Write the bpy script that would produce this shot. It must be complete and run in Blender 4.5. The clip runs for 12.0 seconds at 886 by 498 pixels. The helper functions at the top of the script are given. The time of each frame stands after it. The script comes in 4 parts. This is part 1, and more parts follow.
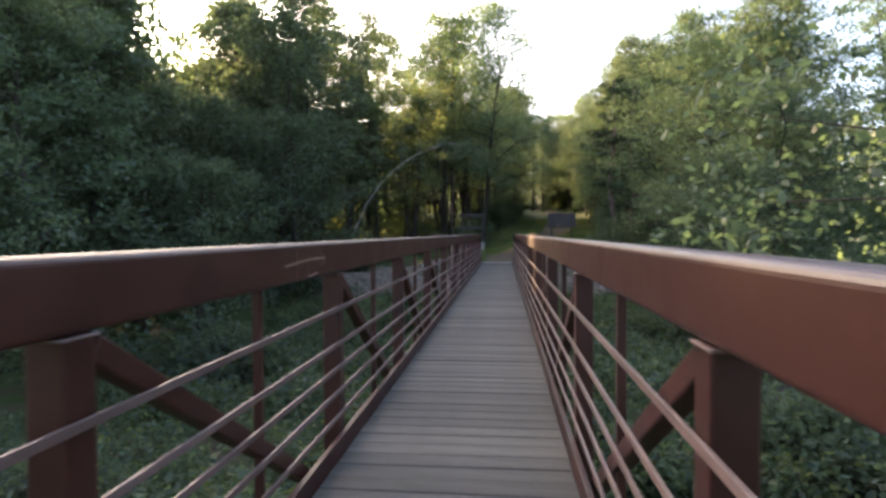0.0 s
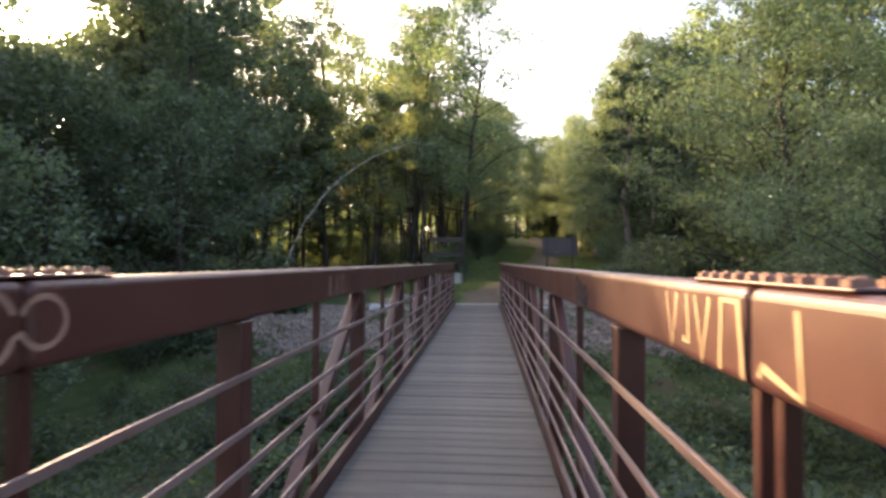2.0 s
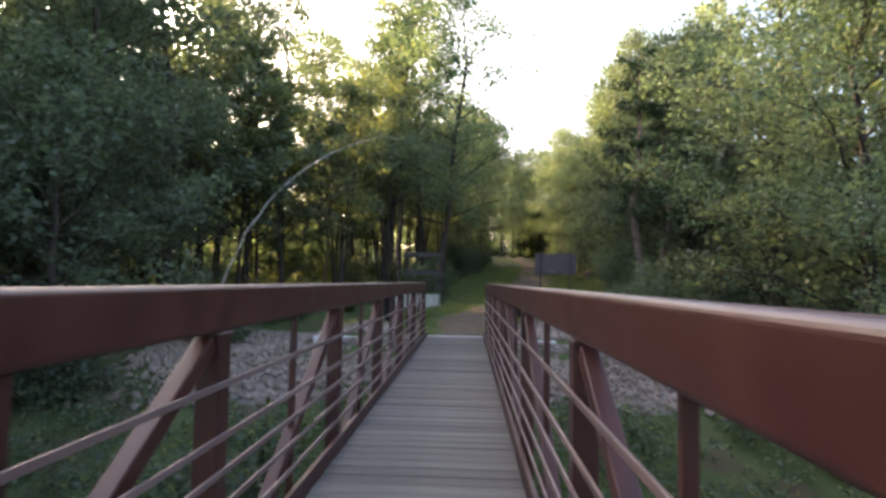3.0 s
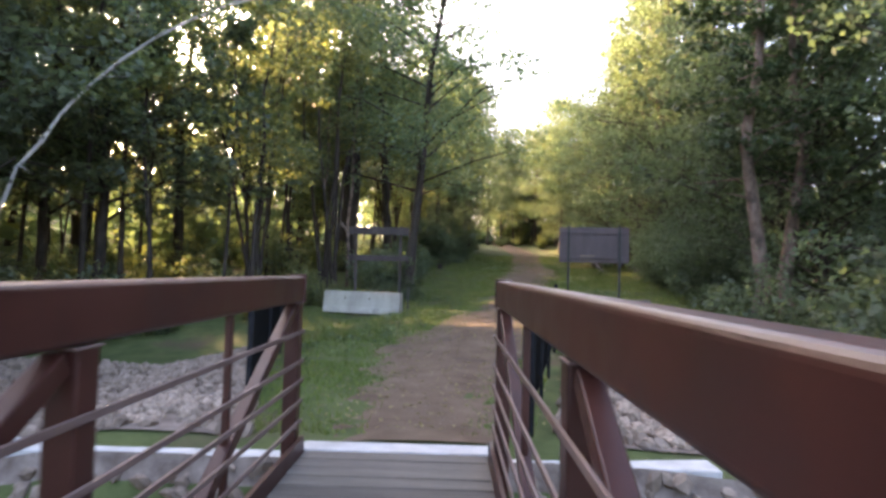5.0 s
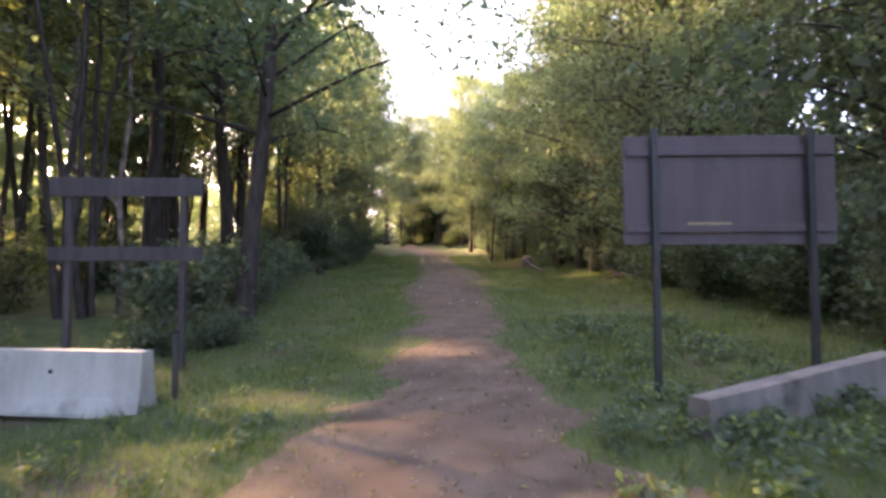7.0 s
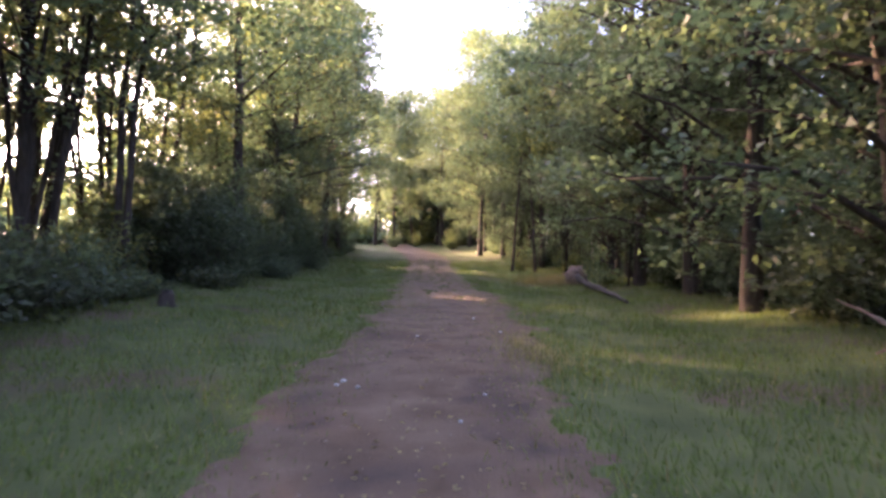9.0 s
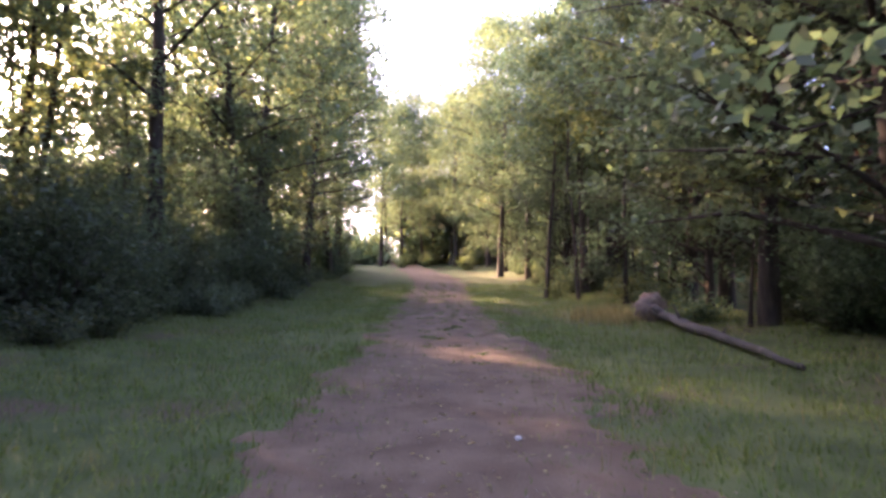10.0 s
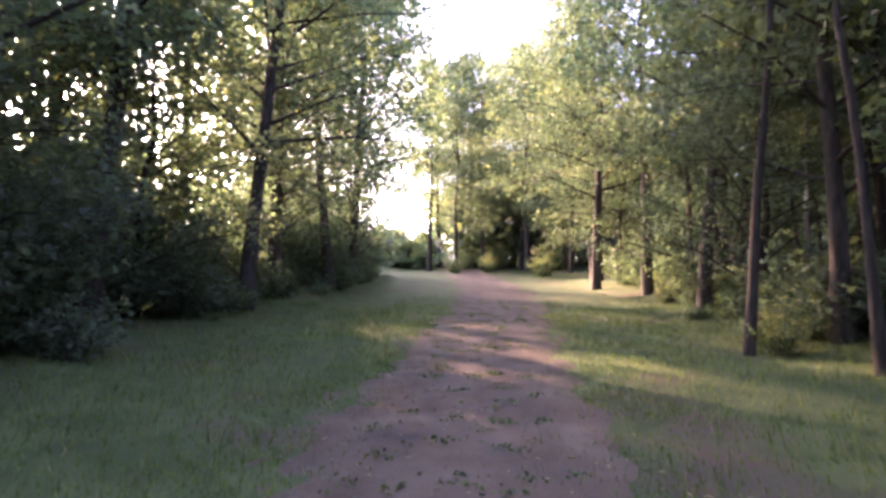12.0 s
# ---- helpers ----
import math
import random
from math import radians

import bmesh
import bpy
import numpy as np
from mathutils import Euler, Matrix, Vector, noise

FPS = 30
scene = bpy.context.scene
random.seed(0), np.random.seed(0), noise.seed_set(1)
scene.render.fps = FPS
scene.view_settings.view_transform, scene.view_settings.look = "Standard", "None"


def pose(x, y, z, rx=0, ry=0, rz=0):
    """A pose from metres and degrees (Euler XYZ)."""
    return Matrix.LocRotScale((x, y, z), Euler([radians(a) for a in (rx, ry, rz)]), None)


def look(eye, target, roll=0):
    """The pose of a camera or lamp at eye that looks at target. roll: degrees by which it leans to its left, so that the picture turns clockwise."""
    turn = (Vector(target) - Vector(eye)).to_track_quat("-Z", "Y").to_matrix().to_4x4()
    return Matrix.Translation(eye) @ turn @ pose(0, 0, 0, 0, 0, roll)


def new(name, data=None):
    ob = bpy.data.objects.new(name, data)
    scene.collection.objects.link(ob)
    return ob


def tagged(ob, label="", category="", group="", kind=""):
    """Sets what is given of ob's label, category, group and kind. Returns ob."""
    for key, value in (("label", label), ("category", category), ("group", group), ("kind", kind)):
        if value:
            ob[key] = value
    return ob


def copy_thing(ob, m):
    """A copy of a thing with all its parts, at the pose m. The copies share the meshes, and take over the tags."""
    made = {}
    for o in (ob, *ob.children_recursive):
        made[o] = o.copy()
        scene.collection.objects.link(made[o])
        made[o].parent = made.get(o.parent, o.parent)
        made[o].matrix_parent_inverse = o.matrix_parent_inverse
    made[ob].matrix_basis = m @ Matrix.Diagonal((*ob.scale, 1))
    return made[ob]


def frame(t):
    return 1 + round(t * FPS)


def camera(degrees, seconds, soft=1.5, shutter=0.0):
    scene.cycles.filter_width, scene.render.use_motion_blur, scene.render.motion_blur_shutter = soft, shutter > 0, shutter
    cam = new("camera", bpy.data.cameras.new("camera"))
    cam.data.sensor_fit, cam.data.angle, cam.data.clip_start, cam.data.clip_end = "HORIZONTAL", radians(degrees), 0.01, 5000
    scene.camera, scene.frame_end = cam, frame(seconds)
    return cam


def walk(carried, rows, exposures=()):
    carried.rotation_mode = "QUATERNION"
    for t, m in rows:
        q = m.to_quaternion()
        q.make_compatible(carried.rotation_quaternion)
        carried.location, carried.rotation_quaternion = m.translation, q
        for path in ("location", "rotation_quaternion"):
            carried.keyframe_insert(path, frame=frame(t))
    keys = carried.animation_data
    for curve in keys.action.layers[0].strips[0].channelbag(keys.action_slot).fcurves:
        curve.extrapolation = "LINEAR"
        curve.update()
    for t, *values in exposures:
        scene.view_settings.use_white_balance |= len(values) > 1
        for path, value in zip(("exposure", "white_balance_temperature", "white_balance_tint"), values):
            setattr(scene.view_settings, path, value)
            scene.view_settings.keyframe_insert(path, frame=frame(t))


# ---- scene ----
# ================= camera =================
cam = camera(74.0, 12.0, soft=3.0, shutter=0.15)
ROWS = [
    (0.0, 0.403, -36.565, 1.827, 88.47, 0.30, 5.89),
    (0.5, 0.341, -33.863, 1.816, 88.62, -0.82, 5.78),
    (1.0, 0.388, -31.175, 1.840, 90.91, -0.08, 7.11),
    (1.5, 0.325, -28.402, 1.832, 90.24, -1.33, 8.34),
    (2.0, 0.302, -25.427, 1.822, 91.25, -0.36, 4.01),
    (2.5, 0.345, -22.420, 1.820, 92.35, -1.49, 5.14),
    (2.7, 0.373, -21.218, 1.808, 93.22, -1.32, 3.60),
    (4.3, 0.446, -11.057, 1.815, 92.22, -0.94, 0.84),
    (4.5, 0.475, -9.675, 1.819, 93.15, -1.72, 0.66),
    (5.0, 0.505, -6.014, 1.840, 92.25, -1.53, 0.73),
    (5.5, 0.418, -2.142, 1.826, 93.73, -1.63, -1.21),
    (6.0, 0.529, 0.899, 1.851, 92.59, -0.72, -4.14),
    (6.5, 0.760, 4.157, 1.825, 91.19, 0.17, -9.36),
    (6.7, 0.892, 5.590, 1.859, 91.67, -0.03, -9.08),
    (8.3, 3.286, 18.652, 2.505, 95.20, 2.04, -9.67),
    (8.5, 3.596, 20.356, 2.614, 93.92, 2.09, -8.85),
    (9.0, 4.367, 24.620, 2.879, 92.77, -0.72, -8.64),
    (9.5, 5.116, 28.846, 3.087, 95.13, -1.05, -6.91),
    (10.0, 5.821, 33.085, 3.309, 94.76, -0.11, -7.09),
    (10.5, 6.473, 37.224, 3.558, 93.37, -1.57, -6.47),
    (11.0, 7.086, 41.250, 3.792, 95.10, -0.48, -2.83),
    (11.5, 7.666, 45.244, 4.044, 96.86, -1.82, -2.66),
    (12.0, 8.236, 49.108, 4.286, 95.10, -0.77, -0.13),
]
walk(cam, [(t, pose(x, y, z, rx, ry, rz)) for t, x, y, z, rx, ry, rz in ROWS],
     exposures=[(0.0, 2.5, 6800, 12), (1.0, 2.7, 6800, 12), (1.5, 2.8, 6850, 13), (2.0, 2.9, 7150, 17), (2.5, 2.9, 6950, 15), (4.5, 3.6, 7250, 18), (6.5, 3.75, 7000, 30), (8.5, 3.8, 6350, 37), (10.0, 3.95, 6150, 43), (11.0, 4.05, 6000, 42), (12.0, 4.15, 5950, 43)])

# ================= light =================
SUN_AZ, SUN_EL = radians(-41), radians(19)      # left of straight ahead, low
world = bpy.data.worlds.new("sky")
scene.world = world
world.use_nodes = True
wn = world.node_tree
bg = wn.nodes["Background"]
sky = wn.nodes.new("ShaderNodeTexSky")
sky.sky_type = "NISHITA"
sky.sun_disc = False
sky.sun_elevation = SUN_EL
sky.sun_rotation = SUN_AZ
sky.air_density = 0.75
sky.dust_density = 4.0
wn.links.new(sky.outputs[0], bg.inputs[0])
bg.inputs[1].default_value = 0.15
sun = new("sun", bpy.data.lights.new("sun", "SUN"))
sun.data.energy, sun.data.angle, sun.data.color = 4.2, radians(1.1), (1.0, 0.71, 0.41)
SUN_DIR = Vector((math.sin(SUN_AZ) * math.cos(SUN_EL), math.cos(SUN_AZ) * math.cos(SUN_EL), math.sin(SUN_EL)))
sun.matrix_world = look(SUN_DIR * 60, (0, 0, 0))

# ================= materials =================
def nodes_of(name):
    m = bpy.data.materials.new(name)
    m.use_nodes = True
    nt = m.node_tree
    return m, nt, nt.nodes["Principled BSDF"], nt.nodes.new, nt.links.new


def surface(name, dark, light, scale=6.0, rough=0.6, metal=0.0, bump=0.25, fine=60.0, stretch=(1, 1, 1), stain=None,
            stain_scale=0.7, stain_low=0.52, piece=0.0, spec=0.4):
    """Two scales of noise between two colours, stains over it, fine bump; piece: brightness spread between pieces."""
    m, nt, bsdf, add, link = nodes_of(name)
    tc = add("ShaderNodeTexCoord")
    mp = add("ShaderNodeMapping")
    mp.inputs["Scale"].default_value = stretch
    link(tc.outputs["Object"], mp.inputs[0])
    n1 = add("ShaderNodeTexNoise")
    n1.inputs["Scale"].default_value, n1.inputs["Detail"].default_value = scale, 6
    link(mp.outputs[0], n1.inputs["Vector"])
    r1 = add("ShaderNodeValToRGB")
    r1.color_ramp.elements[0].position, r1.color_ramp.elements[1].position = 0.3, 0.72
    r1.color_ramp.elements[0].color, r1.color_ramp.elements[1].color = (*dark, 1), (*light, 1)
    link(n1.outputs[0], r1.inputs[0])
    col = r1.outputs[0]
    n2 = add("ShaderNodeTexNoise")
    n2.inputs["Scale"].default_value, n2.inputs["Detail"].default_value = fine, 4
    link(mp.outputs[0], n2.inputs["Vector"])
    if stain:
        n3 = add("ShaderNodeTexNoise")
        n3.inputs["Scale"].default_value, n3.inputs["Detail"].default_value = stain_scale, 5
        link(tc.outputs["Object"], n3.inputs["Vector"])
        r3 = add("ShaderNodeValToRGB")
        r3.color_ramp.elements[0].position, r3.color_ramp.elements[1].position = stain_low, stain_low + 0.14
        link(n3.outputs[0], r3.inputs[0])
        mx = add("ShaderNodeMixRGB")
        link(r3.outputs[0], mx.inputs[0]), link(col, mx.inputs[1])
        mx.inputs[2].default_value = (*stain, 1)
        col = mx.outputs[0]
    hs = add("ShaderNodeHueSaturation")
    link(col, hs.inputs["Color"])
    mr = add("ShaderNodeMapRange")
    mr.inputs[3].default_value, mr.inputs[4].default_value = 0.8, 1.2
    link(n2.outputs[0], mr.inputs[0])
    val = mr.outputs[0]
    if piece:
        oi = add("ShaderNodeObjectInfo")
        pr = add("ShaderNodeMapRange")
        pr.inputs[3].default_value, pr.inputs[4].default_value = 1 - piece, 1 + piece
        link(oi.outputs["Random"], pr.inputs[0])
        mu = add("ShaderNodeMath")
        mu.operation = "MULTIPLY"
        link(val, mu.inputs[0]), link(pr.outputs[0], mu.inputs[1])
        val = mu.outputs[0]
    link(val, hs.inputs["Value"])
    link(hs.outputs[0], bsdf.inputs["Base Color"])
    rr = add("ShaderNodeMapRange")
    rr.inputs[3].default_value, rr.inputs[4].default_value = max(0.05, rough - 0.12), min(1, rough + 0.12)
    link(n1.outputs[0], rr.inputs[0]), link(rr.outputs[0], bsdf.inputs["Roughness"])
    bsdf.inputs["Metallic"].default_value = metal
    bsdf.inputs["Specular IOR Level"].default_value = spec
    if bump:
        bp = add("ShaderNodeBump")
        bp.inputs["Strength"].default_value, bp.inputs["Distance"].default_value = bump, 0.01
        link(n2.outputs[0], bp.inputs["Height"]), link(bp.outputs[0], bsdf.inputs["Normal"])
    return m


def leafy(name, dark, light, trans=0.4, rough=0.55):
    """Leaves: colour varies leaf by leaf and plant by plant, and light comes through."""
    m, nt, bsdf, add, link = nodes_of(name)
    geo, oi = add("ShaderNodeNewGeometry"), add("ShaderNodeObjectInfo")
    r = add("ShaderNodeValToRGB")
    r.color_ramp.elements[0].color, r.color_ramp.elements[1].color = (*dark, 1), (*light, 1)
    link(geo.outputs["Random Per Island"], r.inputs[0])
    hs = add("ShaderNodeHueSaturation")
    pr = add("ShaderNodeMapRange")
    pr.inputs[3].default_value, pr.inputs[4].default_value = 0.75, 1.25
    link(oi.outputs["Random"], pr.inputs[0]), link(pr.outputs[0], hs.inputs["Value"])
    ph = add("ShaderNodeMapRange")
    ph.inputs[3].default_value, ph.inputs[4].default_value = 0.485, 0.51
    link(oi.outputs["Random"], ph.inputs[0]), link(ph.outputs[0], hs.inputs["Hue"])
    link(r.outputs[0], hs.inputs["Color"])
    link(hs.outputs[0], bsdf.inputs["Base Color"])
    bsdf.inputs["Roughness"].default_value = rough
    bsdf.inputs["Specular IOR Level"].default_value = 0.35
    tr, mx = add("ShaderNodeBsdfTranslucent"), add("ShaderNodeMixShader")
    warm = add("ShaderNodeMixRGB")
    warm.blend_type = "MULTIPLY"
    warm.inputs[0].default_value, warm.inputs[2].default_value = 1.0, (1.35, 1.42, 0.85, 1)
    link(hs.outputs[0], warm.inputs[1]), link(warm.outputs[0], tr.inputs[0])
    mx.inputs[0].default_value = trans
    link(bsdf.outputs[0], mx.inputs[1]), link(tr.outputs[0], mx.inputs[2])
    link(mx.outputs[0], nt.nodes["Material Output"].inputs[0])
    return m


STEEL = surface("weathered_red_steel", (0.036, 0.0102, 0.0075), (0.062, 0.018, 0.0122), 3.5, 0.42, 0.0, 0.045, 90, stain=(0.034, 0.013, 0.011), stain_scale=1.6, stain_low=0.56, piece=0.1, spec=0.4)
# pinkish-grey base colour stands in for sky reflected in the steel
RAIL = surface("sky_tinted_steel", (0.105, 0.062, 0.053), (0.185, 0.124, 0.106), 9, 0.5, 0.0, 0.12, 120, stretch=(1, 0.15, 1), piece=0.08, spec=0.5)
WOOD = surface("weathered_deck_wood", (0.085, 0.075, 0.062), (0.168, 0.149, 0.127), 7, 0.8, 0.0, 0.5, 60, stretch=(0.12, 1.6, 1.6), stain=(0.10, 0.09, 0.08), stain_scale=2.3, stain_low=0.6, piece=0.22, spec=0.3)
CONCRETE = surface("concrete", (0.42, 0.405, 0.385), (0.60, 0.585, 0.56), 4, 0.85, 0, 0.3, 70, stain=(0.34, 0.32, 0.29), stain_scale=1.2, stain_low=0.56)
BARRIER = surface("painted_concrete", (0.31, 0.285, 0.232), (0.47, 0.44, 0.372), 3, 0.8, 0, 0.3, 60, stretch=(1, 1, 0.35), stain=(0.25, 0.24, 0.21), stain_scale=2.2, stain_low=0.6)
STONE = surface("broken_stone", (0.19, 0.135, 0.10), (0.45, 0.35, 0.275), 3, 0.85, 0, 0.4, 40, piece=0.3)
BLACK = surface("black_coated_steel", (0.010, 0.010, 0.011), (0.02, 0.02, 0.021), 8, 0.8, 0, 0.05, 90, spec=0.08)
GALV = surface("bolt_steel", (0.14, 0.07, 0.05), (0.22, 0.12, 0.09), 12, 0.5, 0.2, 0.1, 90)
SIGN = surface("sign_back_panel", (0.062, 0.043, 0.042), (0.10, 0.072, 0.070), 2, 0.6, 0, 0.15, 50, stretch=(2, 1, 0.4), stain=(0.12, 0.10, 0.10), stain_scale=1.1, stain_low=0.6)
TIMBER = surface("brown_timber", (0.034, 0.027, 0.024), (0.075, 0.06, 0.053), 5, 0.8, 0, 0.3, 60, stretch=(1, 1, 0.2))
POST = surface("green_steel_post", (0.016, 0.018, 0.014), (0.03, 0.032, 0.026), 6, 0.5, 0, 0.1, 60)
OLD_CONCRETE = surface("stained_old_concrete", (0.14, 0.12, 0.10), (0.27, 0.235, 0.20), 3, 0.85, 0, 0.4, 50, stretch=(1, 1, 0.4), stain=(0.09, 0.08, 0.06), stain_scale=2.0, stain_low=0.52)
BARK = surface("grey_bark", (0.026, 0.021, 0.017), (0.072, 0.057, 0.045), 9, 0.9, 0, 0.8, 30, stretch=(1, 1, 0.25), piece=0.25, spec=0.2)
PINEBARK = surface("pine_bark", (0.12, 0.06, 0.04), (0.30, 0.16, 0.11), 8, 0.9, 0, 0.8, 30, stretch=(1, 1, 0.3), piece=0.2, spec=0.2)
PALEBARK = surface("pale_flaking_bark", (0.10, 0.068, 0.052), (0.26, 0.19, 0.155), 7, 0.9, 0, 0.8, 30, stretch=(1, 1, 0.5), stain=(0.07, 0.055, 0.045), stain_scale=2.6, stain_low=0.5, spec=0.2)
BIRCH = surface("birch_bark", (0.27, 0.25, 0.22), (0.48, 0.45, 0.41), 5, 0.7, 0, 0.3, 50, stain=(0.07, 0.06, 0.05), stain_scale=4, stain_low=0.53)
# pale streaks also put the log's bright highlights into the bark colour
LOGBARK = surface("streaked_dark_log", (0.022, 0.018, 0.016), (0.085, 0.072, 0.064), 4, 0.85, 0, 0.8, 25, stretch=(2.5, 0.35, 2.5), stain=(0.24, 0.21, 0.19), stain_scale=2.2, stain_low=0.60)
DEADWOOD = surface("dead_wood", (0.105, 0.070, 0.055), (0.30, 0.225, 0.182), 6, 0.85, 0, 0.6, 40, stretch=(1, 1, 1))
PAINT_FADED = surface("faded_spray_paint", (0.16, 0.085, 0.06), (0.26, 0.15, 0.105), 8, 0.6, 0, 0.05, 90)
PAINT_TAN = surface("tan_spray_paint", (0.21, 0.145, 0.075), (0.33, 0.235, 0.13), 8, 0.6, 0, 0.05, 90)
PAINT_BLACK = surface("black_spray_paint", (0.010, 0.010, 0.013), (0.022, 0.022, 0.028), 8, 0.8, 0, 0.05, 90, spec=0.1)
LEAF = leafy("broad_leaf", (0.062, 0.090, 0.060), (0.14, 0.182, 0.118), 0.55)
LEAF_DARK = leafy("dark_leaf", (0.058, 0.077, 0.053), (0.125, 0.160, 0.103), 0.52)
LEAF_YELLOW = leafy("yellow_green_leaf", (0.095, 0.112, 0.050), (0.20, 0.215, 0.100), 0.55)
NEEDLE = leafy("needles", (0.022, 0.045, 0.018), (0.06, 0.09, 0.035), 0.2)
NEEDLE_DEAD = leafy("dead_needles", (0.20, 0.125, 0.09), (0.34, 0.22, 0.16), 0.3)
GRAVEL = surface("stony_soil", (0.12, 0.092, 0.075), (0.27, 0.22, 0.185), 5, 0.95, 0, 0.9, 22, spec=0.1)
DARK_GROUND = surface("dark_bare_ground", (0.020, 0.016, 0.012), (0.045, 0.036, 0.027), 1.5, 0.6, 0, 0.5, 20, stain=(0.03, 0.03, 0.015), stain_scale=1.5, stain_low=0.55, spec=0.3)
GRASS_PALE = leafy("pale_grass_blade", (0.115, 0.146, 0.038), (0.205, 0.240, 0.074), 0.4)
GRASS = leafy("grass_blade", (0.071, 0.113, 0.027), (0.142, 0.196, 0.050), 0.4)
DRY = leafy("dry_grass", (0.16, 0.13, 0.06), (0.32, 0.26, 0.13), 0.35)

# ================= plan of the ground =================
TURN = radians(6.9)                       # the trail bends right where it leaves the bridge


def place(lx, ly):
    """From the trail's own plan (across, along) to the world."""
    if ly <= 5.95:
        return lx, ly
    dx, dy = lx - 0.91, ly - 5.95
    c, s = math.cos(TURN), math.sin(TURN)
    return 0.91 + c * dx + s * dy, 5.95 - s * dx + c * dy


def along(x, y):
    if y <= 5.95:
        return x, y
    dx, dy = x - 0.91, y - 5.95
    c, s = math.cos(TURN), math.sin(TURN)
    return 0.91 + c * dx - s * dy, 5.95 + s * dx + c * dy


def step01(a, b, v):
    v = min(1.0, max(0.0, (v - a) / (b - a)))
    return v * v * (3 - 2 * v)


def trail_mid(ly):
    return 0.1 + 1.85 * step01(-2, 26, ly) + 0.85 * step01(31, 42, ly) - 0.35 * step01(43, 56, ly) - 6.0 * step01(70, 125, ly)


def ground_z(x, y):
    lx, ly = along(x, y)
    z = 0.054 * max(0.0, min(ly, 140) - 6)
    z += 0.0004 * max(0.0, min(ly, 125) - 35) ** 2
    u = lx - trail_mid(ly)
    # banks beside the approach fall away to the stream
    z += max(-0.40, min(0.30, 0.07 * (u + 0.5))) * step01(7, 12, ly) * (1 - step01(24, 34, ly))
    side = step01(2.6, 9.0, abs(u)) * (1 - step01(9, 17, ly))
    z -= 1.0 * side
    # stream valley under the bridge
    fall = step01(0.5, -9.0, y) * step01(-51.0, -43.0, y)
    z = z * (1 - fall) - 3.3 * fall
    z -= 0.62 * step01(0.12, -0.35, y) * step01(-6, -0.2, y) * (1 - step01(4.4, 6.0, abs(x)))
    # low shoulders of the verges
    z += 0.35 * step01(5.0, 9.0, abs(u)) * step01(14, 24, ly)
    n = noise.noise(Vector((x * 0.35, y * 0.35, 0.3))) * 0.10 + noise.noise(Vector((x * 1.3, y * 1.3, 2.3))) * 0.035
    near = step01(0.7, 2.0, abs(u)) if -1 < y else 1.0
    return z + n * (0.2 + 0.8 * near)


def obj(name, verts, faces, material, parent=None, smooth=False, label=""):
    me = bpy.data.meshes.new(name)
    me.from_pydata(verts, [], faces)
    me.materials.append(material)
    if smooth:
        me.polygons.foreach_set("use_smooth", [True] * len(me.polygons))
    me.update()
    ob = new(name, me)
    if parent:
        ob.parent = parent
    if label:
        ob["label"] = label
    return ob


def part(name, bm, material, parent=None, label="", smooth=False):
    me = bpy.data.meshes.new(name)
    bmesh.ops.recalc_face_normals(bm, faces=bm.faces)
    bm.to_mesh(me)
    bm.free()
    me.materials.append(material)
    if smooth:
        me.polygons.foreach_set("use_smooth", [True] * len(me.polygons))
    ob = new(name, me)
    if parent:
        ob.parent = parent
    if label:
        ob["label"] = label
    return ob


def box_bm(lo, hi, bevel=0.0, bm=None, segments=2):
    own = bm is None
    bm = bm or bmesh.new()
    m = Matrix.Translation([(a + b) / 2 for a, b in zip(lo, hi)]) @ Matrix.Diagonal((*[b - a for a, b in zip(lo, hi)], 1))
    made = bmesh.ops.create_cube(bm, size=1, matrix=m)
    if bevel:
        es = {e for v in made["verts"] for e in v.link_edges}
        bmesh.ops.bevel(bm, geom=list(es), offset=bevel, segments=segments, affect="EDGES", profile=0.5)
    return bm


def beam_bm(a, b, w, h, bevel=0.008):
    """A square bar from a to b, w across x, h across the bar's other side."""
    a, b = Vector(a), Vector(b)
    d = b - a
    bm = box_bm((-w / 2, 0, -h / 2), (w / 2, d.length, h / 2), bevel)
    yv = d.normalized()
    xv = Vector((1, 0, 0)) if abs(yv.x) < 0.9 else Vector((0, 1, 0))
    zv = xv.cross(yv).normalized()
    xv = yv.cross(zv)
    m = Matrix((xv, yv, zv)).transposed().to_4x4()
    bmesh.ops.transform(bm, matrix=Matrix.Translation(a) @ m, verts=bm.verts)
    return bm


def tube(verts, faces, pts, radii, sides=7):
    base = len(verts)
    pts = [Vector(p) for p in pts]
    for i, (p, r) in enumerate(zip(pts, radii)):
        d = (pts[min(i + 1, len(pts) - 1)] - pts[max(i - 1, 0)]).normalized()
        u = d.orthogonal().normalized() if abs(d.z) < 0.3 else Vector((1, 0, 0)).cross(d).normalized()
        v = d.cross(u)
        for k in range(sides):
            a = 2 * math.pi * k / sides
            verts.append(p + (u * math.cos(a) + v * math.sin(a)) * r)
    for i in range(len(pts) - 1):
        for k in range(sides):
            k2 = (k + 1) % sides
            faces.append((base + i * sides + k, base + i * sides + k2, base + (i + 1) * sides + k2, base + (i + 1) * sides + k))
    faces.append(tuple(base + (len(pts) - 1) * sides + k for k in range(sides)))


# ================= ground, trail =================
def axis(lo, hi, fine_lo, fine_hi, fine, coarse):
    out, v = [], lo
    while v < hi:
        out.append(v)
        v += fine if fine_lo <= v < fine_hi else coarse
    return out + [hi]


